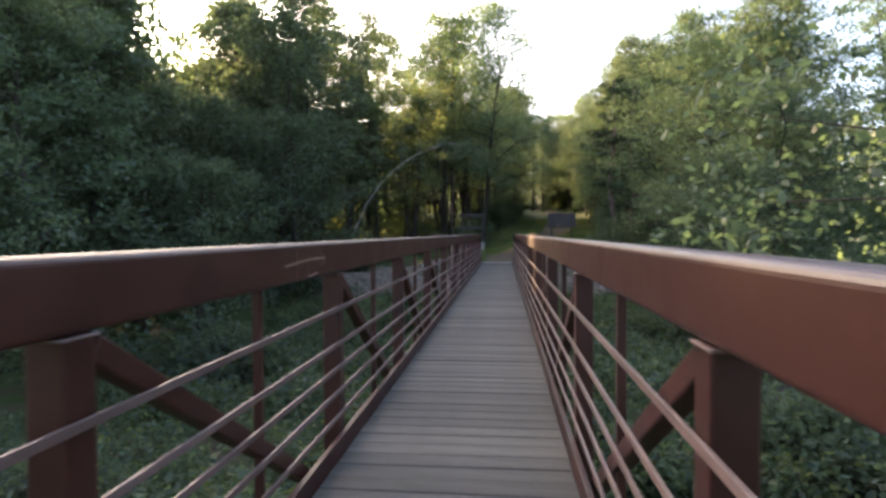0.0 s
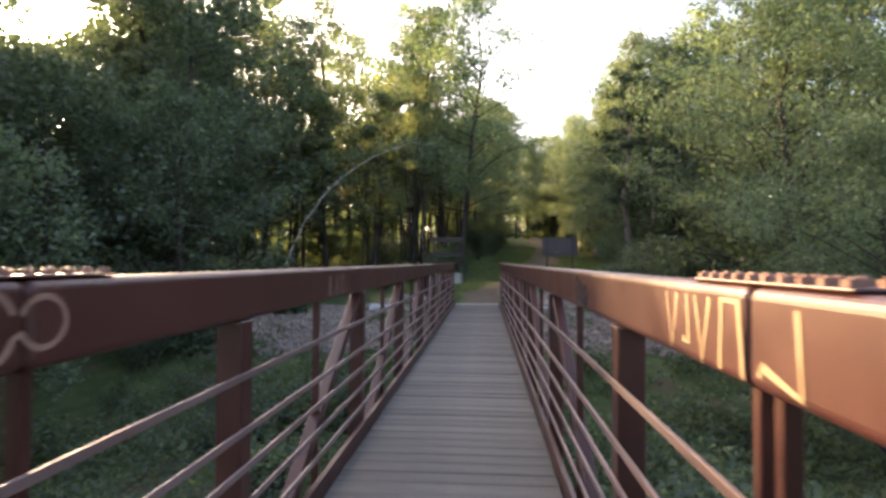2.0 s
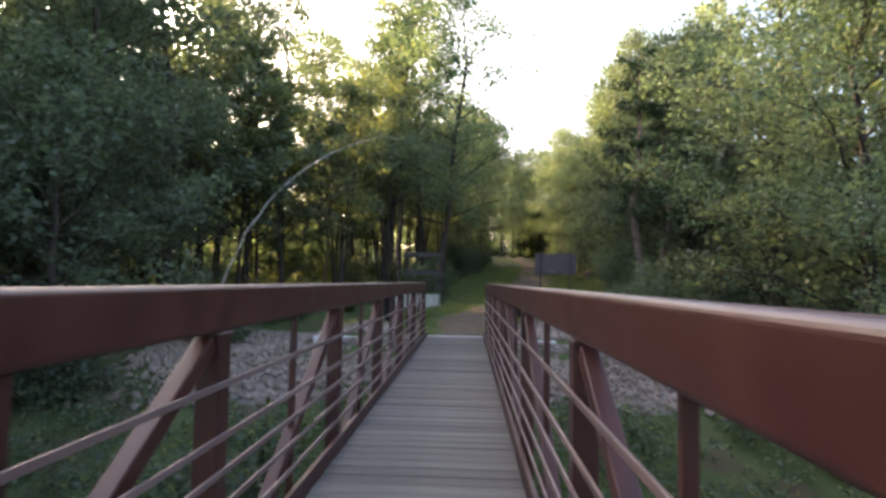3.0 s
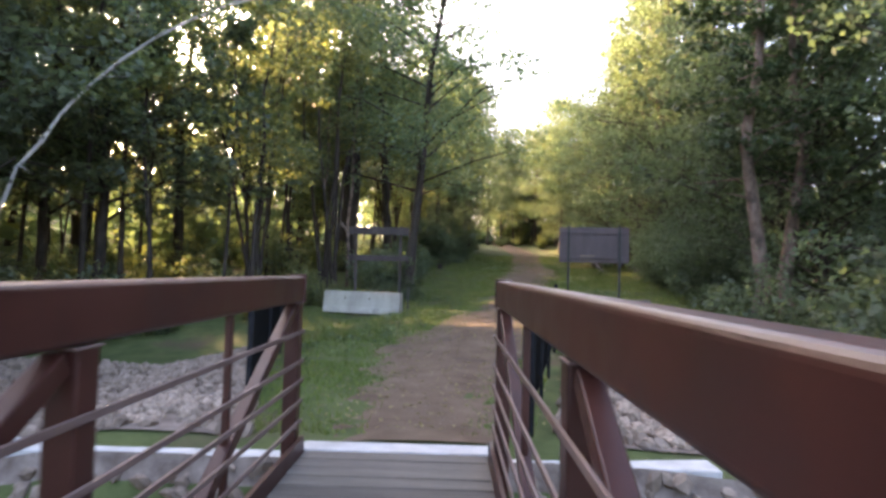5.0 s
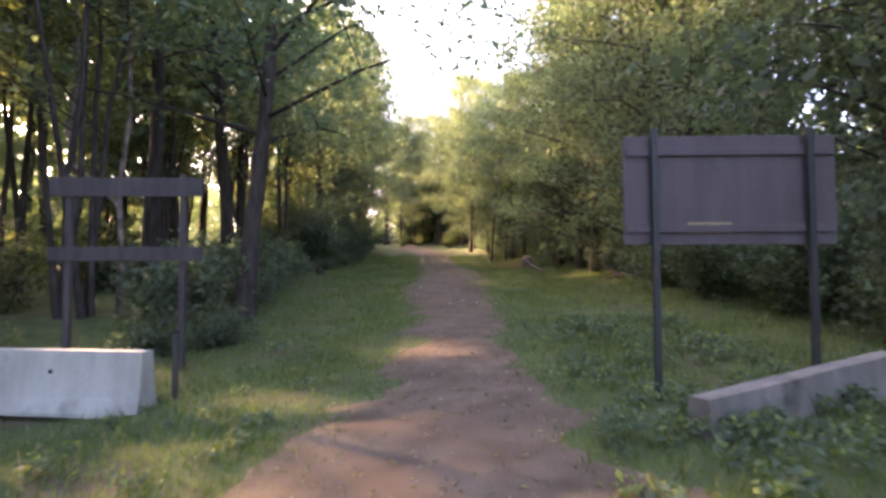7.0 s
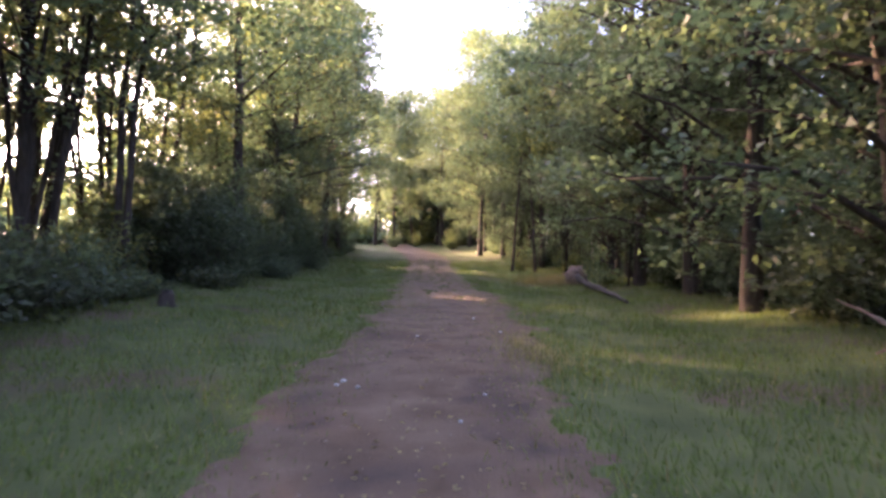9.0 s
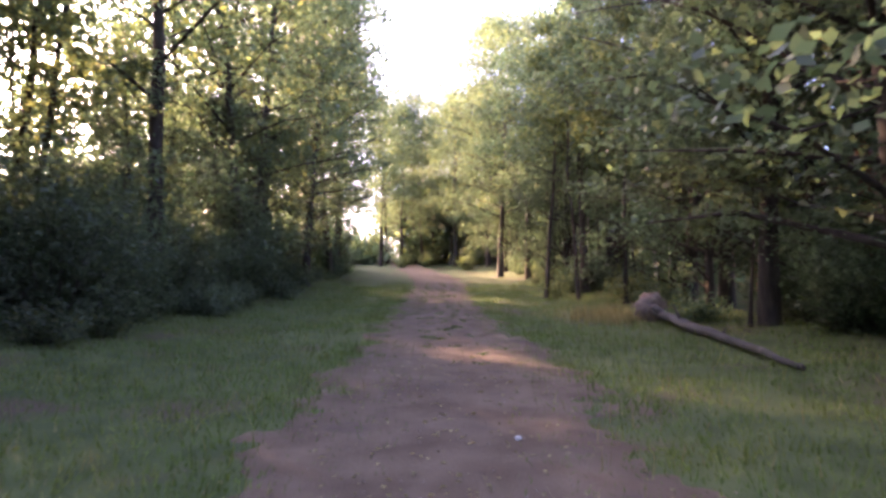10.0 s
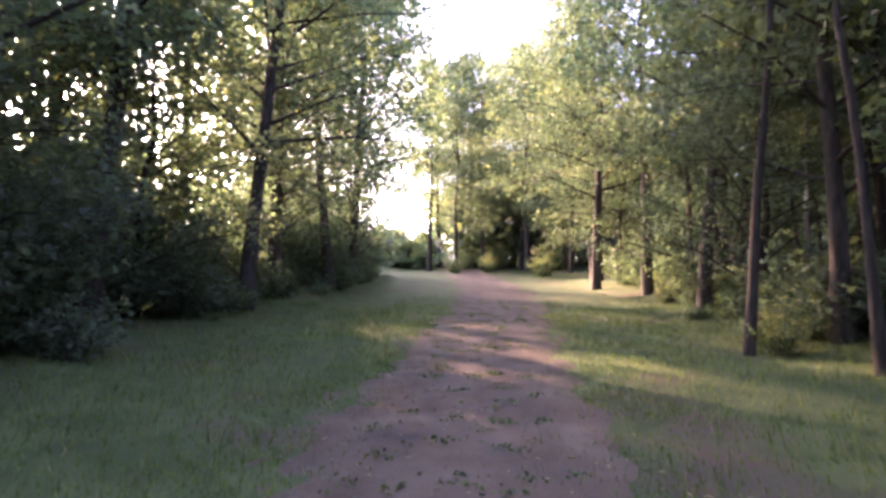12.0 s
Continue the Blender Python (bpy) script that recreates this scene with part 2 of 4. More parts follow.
def build_ground():
    xs = [-900, -400, -180] + axis(-90, 90, -14, 17, 0.45, 3.0) + [180, 400, 900]
    ys = [-900, -400, -180, -110] + axis(-80, 150, -14, 70, 0.45, 2.2) + [200, 300, 500, 900]
    verts = [(x, y, ground_z(x, y)) for y in ys for x in xs]
    w = len(xs)
    faces = [(j * w + i, j * w + i + 1, (j + 1) * w + i + 1, (j + 1) * w + i) for j in range(len(ys) - 1) for i in range(w - 1)]
    m = surface("grass_soil", (0.050, 0.067, 0.025), (0.100, 0.120, 0.046), 1.6, 0.95, 0, 0.8, 25, stain=(0.10, 0.075, 0.05), stain_scale=0.5, stain_low=0.55, spec=0.1)
    ob = obj("ground", verts, faces, m, smooth=True)
    return tagged(ob, "grassy and leaf-littered woodland ground with a stream valley", "ground", kind="structure")


def build_trail():
    verts, faces = [], []
    us = [-2.9 + 0.145 * i for i in range(41)]
    lys = [0.35 + 0.2 * i for i in range(660)]
    for ly in lys:
        half = 0.8 + 0.8 * step01(0.8, 8, ly) - 0.73 * step01(9.5, 18, ly) + 0.5 * step01(23, 29, ly) + 0.5 * step01(29.5, 34, ly) - 0.3 * step01(47, 55, ly) + 0.15 * noise.noise(Vector((0, ly * 0.4, 7)))
        for u in us:
            x, y = place(trail_mid(ly) + u, ly)
            ragged = 0.55 * noise.noise(Vector((x * 0.9, y * 0.9, 5))) + 0.32 * noise.noise(Vector((x * 3.2, y * 3.2, 9))) + 0.34 * noise.noise(Vector((x * 7.5, y * 7.5, 11)))
            over = abs(u) + ragged - half
            z = ground_z(x, y) + 0.035 + 0.010 * noise.noise(Vector((x * 5, y * 5, 1))) - 0.10 * step01(-0.2, 0.5, over)
            z -= 0.012 * math.exp(-((abs(u) - 0.55) / 0.25) ** 2)
            verts.append((x, y, z))
    w = len(us)
    faces = [(j * w + i, j * w + i + 1, (j + 1) * w + i + 1, (j + 1) * w + i) for j in range(len(lys) - 1) for i in range(w - 1)]
    m = surface("packed_dirt", (0.094, 0.064, 0.043), (0.182, 0.132, 0.092), 1.8, 0.95, 0, 0.9, 34, stain=(0.075, 0.055, 0.045), stain_scale=0.9, stain_low=0.56, spec=0.1)
    ob = obj("trail", verts, faces, m, smooth=True)
    return tagged(ob, "reddish-brown packed dirt trail with ragged grassy edges", "trail", kind="structure")


build_ground()
build_trail()

# ================= bridge =================
PITCH = 3.12
POSTS = [-0.10] + [-0.45 - PITCH * k for k in range(1, 16)]
MID, FAR_END = -23.85, -47.7
XC, CW = 0.98, 0.15                        # inner face of the top chord, its width
TOP, BOT = 1.765, 1.50
LOW = -0.42                                # top of the bottom chord


def build_bridge():
    br = new("footbridge")
    tagged(br, "rust-red steel truss footbridge with a grey plank deck over a stream", "bridge")
    for side in (-1, 1):
        xa, xb = sorted((side * XC, side * (XC + CW)))
        xm = side * (XC + CW / 2)
        # top chord in two lengths that meet at mid-span
        for y0, y1 in ((FAR_END, MID - 0.002), (MID + 0.002, 0.0)):
            chord = part("top_chord", box_bm((xa, y0, BOT), (xb, y1, TOP), 0.034, None, 5), STEEL, br)
            part("bottom_chord", box_bm((xa, y0, LOW - 0.2), (xb, y1, LOW), 0.02), STEEL, br)
            if y1 == 0.0:
                part("end_plate", box_bm((xa - 0.012, 0.003, BOT - 0.01), (xb + 0.012, 0.015, TOP + 0.012), 0.004), STEEL, chord)
        # splice cover with its rows of bolts
        plate = part("splice_plate", box_bm((xa + 0.012, MID - 0.42, TOP + 0.002), (xb - 0.012, MID + 0.42, TOP + 0.012), 0.004), STEEL, br)
        for i in range(10):
            for dx in (-0.035, 0.035):
                y = MID - 0.38 + 0.085 * i
                b = bmesh.new()
                bmesh.ops.create_cone(b, cap_ends=True, segments=6, radius1=0.021, radius2=0.021, depth=0.016, matrix=Matrix.Translation((xm + dx, y, TOP + 0.020)))
                bmesh.ops.create_cone(b, cap_ends=True, segments=8, radius1=0.011, radius2=0.010, depth=0.006, matrix=Matrix.Translation((xm + dx, y, TOP + 0.031)))
                part("bolt", b, GALV, plate)
        # posts, diagonals leaning to mid-span, thin struts half-way
        for k, y in enumerate(POSTS):
            part("post", box_bm((xa + 0.004, y - 0.075, LOW + 0.003), (xb - 0.004, y + 0.075, BOT - 0.003), 0.012), STEEL, br)
            part("gusset", box_bm((xa - 0.004, y - 0.09, BOT - 0.016), (xb + 0.002, y + 0.09, BOT - 0.004), 0.003), RAIL, br, "thin bright weld plate")
            if k < 15:
                towards = POSTS[k + 1]
                if y > MID + 1:
                    a, b2 = (xm, y - 0.10, BOT - 0.06), (xm, towards + 0.10, LOW + 0.05)
                else:
                    a, b2 = (xm, towards + 0.10, BOT - 0.06), (xm, y - 0.10, LOW + 0.05)
                if abs((y + towards) / 2 - MID) < 0.5:
                    a, b2 = (xm, towards + 0.10, BOT - 0.06), (xm, y - 0.10, LOW + 0.05)
                part("diagonal", beam_bm(a, b2, 0.10, 0.10, 0.01), STEEL, br)
                ym = (y + towards) / 2
                offs = (-0.06, 0.06) if abs(ym - MID) < 0.5 else (0.0,)
                for o in offs:
                    part("strut", box_bm((xm - 0.025, ym + o - 0.025, LOW + 0.003), (xm + 0.025, ym + o + 0.025, BOT - 0.003), 0.006), STEEL, br)
        # hand rails inside the posts
        rx = side * 0.958
        for h in (1.205, 0.91, 0.71, 0.51, 0.31):
            bm = box_bm((min(rx, rx + side * 0.019), FAR_END, h - 0.019), (max(rx, rx + side * 0.019), -0.02, h + 0.019), 0.004)
            part("rail", bm, RAIL, br, "pinkish steel rail with sky reflection in its colour")
        part("toe_plate", box_bm((min(side * 0.93, side * 0.975), FAR_END, -0.10), (max(side * 0.93, side * 0.975), -0.01, 0.15), 0.006), STEEL, br)
        part("stringer", box_bm((side * 0.5 - 0.04, FAR_END, -0.25), (side * 0.5 + 0.04, -0.02, -0.07), 0.0), STEEL, br)
    for y in POSTS:
        part("floor_beam", box_bm((-XC, y - 0.06, -0.42), (XC, y + 0.06, -0.255), 0.008), STEEL, br)
    return br, chord


BRIDGE, RIGHT_CHORD = build_bridge()

# ================= abutment, fences, barriers, signs =================
def build_abutment():
    ab = new("abutment")
    tagged(ab, "pale concrete bridge abutment wall with wing walls", "abutment")
    part("cap", box_bm((-4.7, 0.02, -0.42), (3.3, 0.44, -0.085), 0.02), CONCRETE, ab)
    part("back_wall", box_bm((-1.0, 0.03, -0.082), (1.0, 0.34, 0.004), 0.015), CONCRETE, ab)
    part("stem", box_bm((-4.5, 0.09, -3.6), (3.1, 0.38, -0.423), 0.0), CONCRETE, ab)
    return ab


def chain_link(a, b, h, posts, group):
    """A black chain-link fence from a to b (x, y, ground z)."""
    a, b = Vector(a), Vector(b)
    fence = new("chain_link_fence")
    tagged(fence, "black chain-link fence with round posts beside the trail", "fence", group=group)
    n = len(posts)
    for f in posts:
        p = a.lerp(b, f)
        vs, fs = [], []
        tube(vs, fs, [p + Vector((0, 0, -0.4)), p + Vector((0, 0, h + 0.03)), p + Vector((0, 0, h + 0.05))], [0.042 if f in (0, 1.0) else 0.030] * 2 + [0.018], 10)
        post = obj("post", vs, fs, BLACK, fence, True)
        vs, fs = [], []
        tube(vs, fs, [p + Vector((0, 0, h + 0.03)), p + Vector((0, 0, h + 0.06)), p + Vector((0, 0, h + 0.085))], [0.049 if f in (0, 1.0) else 0.036] * 2 + [0.012], 10)
        obj("cap", vs, fs, BLACK, post, True)
    for name, z in (("top_rail", h), ("tension_wire", 0.06)):
        vs, fs = [], []
        r = 0.021 if z == h else 0.004
        tube(vs, fs, [a + Vector((0, 0, z)), b + Vector((0, 0, z))], [r, r], 8)
        obj(name, vs, fs, BLACK, fence, True)
    # woven diamonds: crossing wires of one net
    d = b - a
    run, vs, fs = d.length, [], []
    step, wire = 0.064, 0.0038
    side = Vector((-d.y, d.x, 0)).normalized()
    k = -int(h / step) - 1
    while k * step < run:
        for sgn in (1, -1):
            s0, s1 = k * step, k * step + h
            lo, hi = max(0, s0), min(run, s1)
            if hi - lo < 0.02:
                continue
            z0, z1 = lo - s0, hi - s0
            if sgn < 0:
                z0, z1 = h - z0, h - z1
            p0 = a + d * (lo / run) + Vector((0, 0, z0)) + side * (0.024 + 0.003 * sgn)
            p1 = a + d * (hi / run) + Vector((0, 0, z1)) + side * (0.024 + 0.003 * sgn)
            tube(vs, fs, [p0, p1], [wire, wire], 4)
        k += 1
    obj("mesh", vs, fs, BLACK, fence)
    return fence


def jersey_barrier(name, cx, cy, cz, turn, length, label, mat, sink=0.0, tilt=0.0):
    prof = [(-0.22, 0.0), (-0.22, 0.05), (-0.165, 0.25), (-0.11, 0.81), (0.11, 0.81), (0.165, 0.25), (0.22, 0.05), (0.22, 0.0)]
    bm = bmesh.new()
    rows = []
    cuts = 9
    for i in range(cuts):
        x = -length / 2 + length * i / (cuts - 1)
        rows.append([bm.verts.new((x, py + random.uniform(-0.004, 0.004), pz - sink + random.uniform(-0.004, 0.004))) for py, pz in prof])
    for i in range(cuts - 1):
        for k in range(len(prof)):
            k2 = (k + 1) % len(prof)
            bm.faces.new((rows[i][k], rows[i][k2], rows[i + 1][k2], rows[i + 1][k]))
    bm.faces.new(rows[0]), bm.faces.new(rows[-1][::-1])
    bmesh.ops.bevel(bm, geom=[e for e in bm.edges if e.calc_face_angle(0) > 0.5], offset=0.012, segments=2, affect="EDGES")
    th = new(name)
    th.matrix_world = pose(cx, cy, cz, 0, tilt, turn)
    tagged(th, label, "barrier", group="concrete barriers")
    part("body", bm, mat, th)
    for x in (-length * 0.21, length * 0.105):
        hole = bmesh.new()
        bmesh.ops.create_cone(hole, cap_ends=True, segments=12, radius1=0.028, radius2=0.028, depth=0.02, matrix=pose(x, -0.137, 0.55 - sink, 84, 0, 0))
        part("lifting_hole", hole, BLACK, th, "dark lifting hole")
    return th


def big_sign():
    th = new("trail_sign")
    th.matrix_world = pose(5.25, 13.6, 0, 0, 0, -11)
    tagged(th, "plain brown-grey sign board seen from behind, on two steel posts", "sign")
    part("board", box_bm((-1.13, -0.012, 2.28), (1.13, 0.012, 3.46), 0.006), SIGN, th)
    for z in (2.45, 3.28):
        part("batten", box_bm((-1.1, -0.055, z - 0.04), (1.1, -0.014, z + 0.04), 0.005), SIGN, th)
    for x in (-0.82, 0.82):
        part("post", box_bm((x - 0.035, -0.125, -0.3), (x + 0.035, -0.057, 3.52), 0.006), POST, th, "dark green steel post")
    part("patch", box_bm((-0.45, -0.020, 2.40), (0.02, -0.013, 2.52), 0.002), PAINT_TAN, th, "small pale scrawl")
    return th


def frame_sign():
    """An old frame behind the barrier: two boards across thin posts."""
    th = new("notice_frame")
    th.matrix_world = pose(-2.35, 18.6, 0.25, 0, 0, -6)
    tagged(th, "weathered timber notice frame with two cross boards on posts", "sign")
    for x in (-1.15, 0.75):
        part("post", box_bm((x - 0.05, -0.05, -0.3), (x + 0.05, 0.05, 3.45), 0.008), TIMBER, th)
    part("top_board", box_bm((-1.45, -0.085, 3.08), (1.1, -0.053, 3.40), 0.006), TIMBER, th)
    part("lower_board", box_bm((-1.45, -0.085, 1.98), (1.1, -0.053, 2.22), 0.006), TIMBER, th)
    return th


def marker_post():
    th = new("marker_post")
    th.matrix_world = pose(-1.08, 16.25, 0.2)
    tagged(th, "slim dark green marker post beside the concrete barrier", "post")
    part("shaft", box_bm((-0.035, -0.03, -0.3), (0.035, 0.03, 1.0), 0.006), POST, th)
    part("cap", box_bm((-0.04, -0.035, 1.003), (0.04, 0.035, 1.03), 0.006), BLACK, th)


build_abutment()
chain_link((-2.33, 2.4, 0.05), (-3.55, 8.75, 0.08), 1.24, (0, 0.38, 0.72, 1.0), "fences by the bridge end")
chain_link((1.45, 0.7, 0.24), (2.88, 7.25, 0.34), 1.22, (0, 0.28, 0.60, 1.0), "fences by the bridge end")
jersey_barrier("concrete_barrier", -2.8, 16.3, 0.21, -17, 3.15, "whitish concrete traffic barrier standing in the grass", BARRIER)
jersey_barrier("concrete_barrier", 5.65, 13.0, 0.20, 18, 3.05, "grey stained concrete traffic barrier sunk in tall grass", OLD_CONCRETE, 0.0, -4)
big_sign()
frame_sign()
marker_post()

# ================= trees =================
RNG = np.random.default_rng(7)


def leaves_mesh(name, centres, radii, n, size, squash=0.7, hang=0.0, mats=(LEAF,), k=4):
    """Many small leaves in clumps round the given centres."""
    centres, radii = np.array(centres, float), np.array(radii, float)
    wgt = radii ** 2.2
    idx = RNG.choice(len(centres), n, p=wgt / wgt.sum())
    d = RNG.normal(size=(n, 3))
    d /= np.linalg.norm(d, axis=1)[:, None]
    r = RNG.random(n) ** 0.45
    p = centres[idx] + d * (r * radii[idx])[:, None] * np.array([1, 1, squash])
    a = RNG.normal(size=(n, 3))
    a[:, 2] = a[:, 2] * 0.6 - hang
    a /= np.linalg.norm(a, axis=1)[:, None]
    b = np.cross(a, RNG.normal(size=(n, 3)) + np.array([0, 0, 1.2]))
    b /= np.linalg.norm(b, axis=1)[:, None] + 1e-9
    s = size * RNG.uniform(0.6, 1.35, n)[:, None]
    v = np.empty((n, k, 3))
    if k == 4:
        v[:, 0], v[:, 2] = p - a * s * 0.5, p + a * s * 0.5
        v[:, 1], v[:, 3] = p + b * s * 0.30 - a * s * 0.08, p - b * s * 0.30 - a * s * 0.08
    else:
        v[:, 0], v[:, 1], v[:, 2] = p + b * s * 0.33 - a * s * 0.35, p - b * s * 0.33 - a * s * 0.30, p + a * s * 0.6
    me = bpy.data.meshes.new(name)
    me.vertices.add(n * k)
    me.vertices.foreach_set("co", v.reshape(-1))
    me.loops.add(n * k)
    me.loops.foreach_set("vertex_index", np.arange(n * k, dtype=np.int32))
    me.polygons.add(n)
    me.polygons.foreach_set("loop_start", np.arange(0, n * k, k, dtype=np.int32))
    for m in mats:
        me.materials.append(m)
    if len(mats) > 1:
        me.polygons.foreach_set("material_index", RNG.choice(len(mats), n, p=[0.8] + [0.2 / (len(mats) - 1)] * (len(mats) - 1)).astype(np.int32))
    me.update(calc_edges=True)
    return me


def tree(name, label, height, radius, crown_base, trunk_r, n, leaf, mats, bark=BARK, stems=1, limbs=16, lean=0.04, clump=0.30, squash=0.75, spread=1.0, category="tree", k=3):
    """A tapered trunk with limbs and a crown of leaf clumps round the limbs' ends."""
    th = new(name)
    vs, fs, lv, lf, cs, rs = [], [], [], [], [], []
    for st in range(stems):
        ang = RNG.uniform(0, 6.28)
        off = Vector((math.cos(ang), math.sin(ang), 0)) * (0.25 * (stems > 1) + RNG.uniform(0, 0.15) * (stems > 1))
        tilt = Vector((RNG.normal(), RNG.normal(), 0)) * (lean + 0.07 * (stems > 1))
        pts, rad = [], []
        steps = 9
        for i in range(steps):
            f = i / (steps - 1)
            wob = Vector((RNG.normal(), RNG.normal(), 0)) * 0.012 * height * f * (1 if 0 < i else 0)
            pts.append(off + tilt * (height * f) + wob + Vector((0, 0, -0.3 + f * (height * 0.93 + 0.3))))
            rad.append(trunk_r * (1.0 - 0.86 * f) * (1.25 if i == 0 else 1) / (1 if stems == 1 else 1.5))
        tube(vs, fs, pts, rad, 8)
        for j in range(limbs // stems):
            f = crown_base / height + (1 - crown_base / height) * ((j + RNG.uniform(0, 1)) / (limbs // stems))
            f = min(f, 0.97)
            seg = min(int(f * (steps - 1)), steps - 2)
            t = f * (steps - 1) - seg
            p = pts[seg].lerp(pts[seg + 1], t)
            ang = j * 2.4 + RNG.uniform(-0.5, 0.5)
            fr = (f - crown_base / height) / (1 - crown_base / height)
            reach = radius * (0.5 + 0.75 * math.sin(math.pi * min(1, 0.22 + fr * 0.75))) * RNG.uniform(0.65, 1.05) * spread * (1.0 - 0.45 * fr)
            rise = reach * RNG.uniform(0.15, 0.7)
            d = Vector((math.cos(ang), math.sin(ang), 0))
            q = p + d * reach * 0.55 + Vector((0, 0, rise * 0.7))
            e = p + d * reach + Vector((0, 0, rise * RNG.uniform(0.6, 1.1)))
            r0 = rad[seg] * 0.34
            tube(lv, lf, [p, q, e], [r0, r0 * 0.55, r0 * 0.15], 5)
            for c, w in ((e, 1.0), (q, 0.85), (p.lerp(q, 0.6), 0.6)):
                cs.append(c + Vector((RNG.normal(), RNG.normal(), RNG.normal())) * 0.15 * radius * clump)
                rs.append(radius * clump * w * RNG.uniform(0.7, 1.25))
            if RNG.random() < 0.6:
                e2 = q + Vector((max(-0.9, min(0.9, RNG.normal())), max(-0.9, min(0.9, RNG.normal())), RNG.uniform(-0.3, 0.8))) * reach * 0.4
                tube(lv, lf, [q, e2], [r0 * 0.4, r0 * 0.1], 4)
                cs.append(e2), rs.append(radius * clump * 0.8)
        cs.append(pts[-1]), rs.append(radius * clump)
    obj("trunk", vs, fs, bark, th, True)
    obj("branchwork", lv, lf, bark, th, True)["kind"] = "stuff"
    crown = new("crown", leaves_mesh("crown", cs, rs, n, leaf, squash, 0.1, mats, k=k))
    crown.parent = th
    tagged(th, label, category)
    return th


def pine(name, label, height, n, needle=NEEDLE, bark=PINEBARK):
    th = new(name)
    vs, fs, lv, lf, cs, rs = [], [], [], [], [], []
    pts = [Vector((RNG.normal() * 0.1, RNG.normal() * 0.1, -0.3 + (height + 0.3) * i / 7)) for i in range(8)]
    tube(vs, fs, pts, [0.24 * (1 - 0.85 * i / 7) for i in range(8)], 8)
    for j in range(34):
        f = 0.30 + 0.69 * j / 34
        p = pts[0].lerp(pts[-1], f)
        ang = j * 2.4 + RNG.uniform(-0.4, 0.4)
        reach = (0.7 + 2.6 * (1 - f) * min(1.0, (f - 0.22) * 4)) * RNG.uniform(0.6, 1.1)
        e = p + Vector((math.cos(ang) * reach, math.sin(ang) * reach, reach * RNG.uniform(-0.05, 0.35)))
        tube(lv, lf, [p, e], [0.04, 0.012], 4)
        if f > 0.42 or RNG.random() < 0.25:
            for w in (1.0, 0.6):
                cs.append(p.lerp(e, w)), rs.append(0.55 * RNG.uniform(0.7, 1.3))
    obj("trunk", vs, fs, bark, th, True)
    obj("branchwork", lv, lf, bark, th, True)["kind"] = "stuff"
    crown = new("crown", leaves_mesh("crown", cs, rs, n, 0.20, 0.5, 0, (needle,), k=3))
    crown.parent = th
    tagged(th, label, "pine tree", group="pines")
    return th


def shrub(name, label, height, radius, n, leaf, mats, lumps=12):
    th = new(name)
    vs, fs, cs, rs = [], [], [], []
    for j in range(lumps):
        ang, rr = j * 2.4, radius * math.sqrt((j + 0.5) / lumps)
        tip = Vector((math.cos(ang) * rr * 0.85, math.sin(ang) * rr * 0.85, height * RNG.uniform(0.35, 0.95) * (1.1 - 0.45 * rr / radius)))
        tube(vs, fs, [Vector((tip.x * 0.15, tip.y * 0.15, -0.15)), tip * 0.6 + Vector((0, 0, 0.1)), tip], [0.022, 0.014, 0.005], 4)
        for w in (1.0, 0.62, 0.3):
            cs.append(tip * w), rs.append(radius * 0.36 * RNG.uniform(0.7, 1.2))
    obj("stem", vs, fs, BARK, th, True)["kind"] = "stuff"
    lv = new("foliage", leaves_mesh("foliage", cs, rs, n, leaf, 0.8, 0.1, mats, k=3))
    lv.parent = th
    tagged(th, label, "shrub")
    return th


SUNNY = [place(lx, ly) for lx, ly in ((0.6, 12.0), (2.2, 41.5), (3.0, 60.0), (2.5, 94.0), (4.6, 35.0), (1.5, 46.8), (1.0, 17.4), (5.4, 54.5))]
HEIGHTS = {"thicket": 5.6, "tall_tree": 21, "bank_tree": 20.5, "edge_tree": 11.5, "slender_tree": 16.5, "multi_stem_tree": 16, "leaning_tree": 16}


def slot(x, y, sx, sy):
    """How far along the sun's line from a spot, and how far beside it."""
    dx, dy = x - sx, y - sy
    return -0.656 * dx + 0.755 * dy, abs(0.755 * dx + 0.656 * dy)


def in_sun_gap(x, y):
    """The open slot in the woods through which the low sun reaches the bridge's middle."""
    d, off = slot(x, y, 0.98, -24.3)
    return 8 < d < 70 and off < 2.0


def in_glade(x, y, margin):
    """The open ground beyond the trail's bend to the left, with the sky low over it."""
    dx, dy = x - 8.3, y - 49.0
    d, off = -0.087 * dx + 0.996 * dy, abs(0.996 * dx + 0.087 * dy)
    return d > 22 and off < 0.038 * d + margin


def under_sun(x, y, s, high):
    """Trees in line with the sunlit spots of the trail stay below the sun's rays."""
    for i, (sx, sy) in enumerate(SUNNY):
        d, off = slot(x, y, sx, sy)
        if 5 < d < 60 and off < (1.5, 0.4, 0.7, 0.8, 0.25, 1.1, 0.8, 0.6)[i]:
            s = min(s, (ground_z(sx, sy) + 0.344 * d - ground_z(x, y)) / high)
    return s


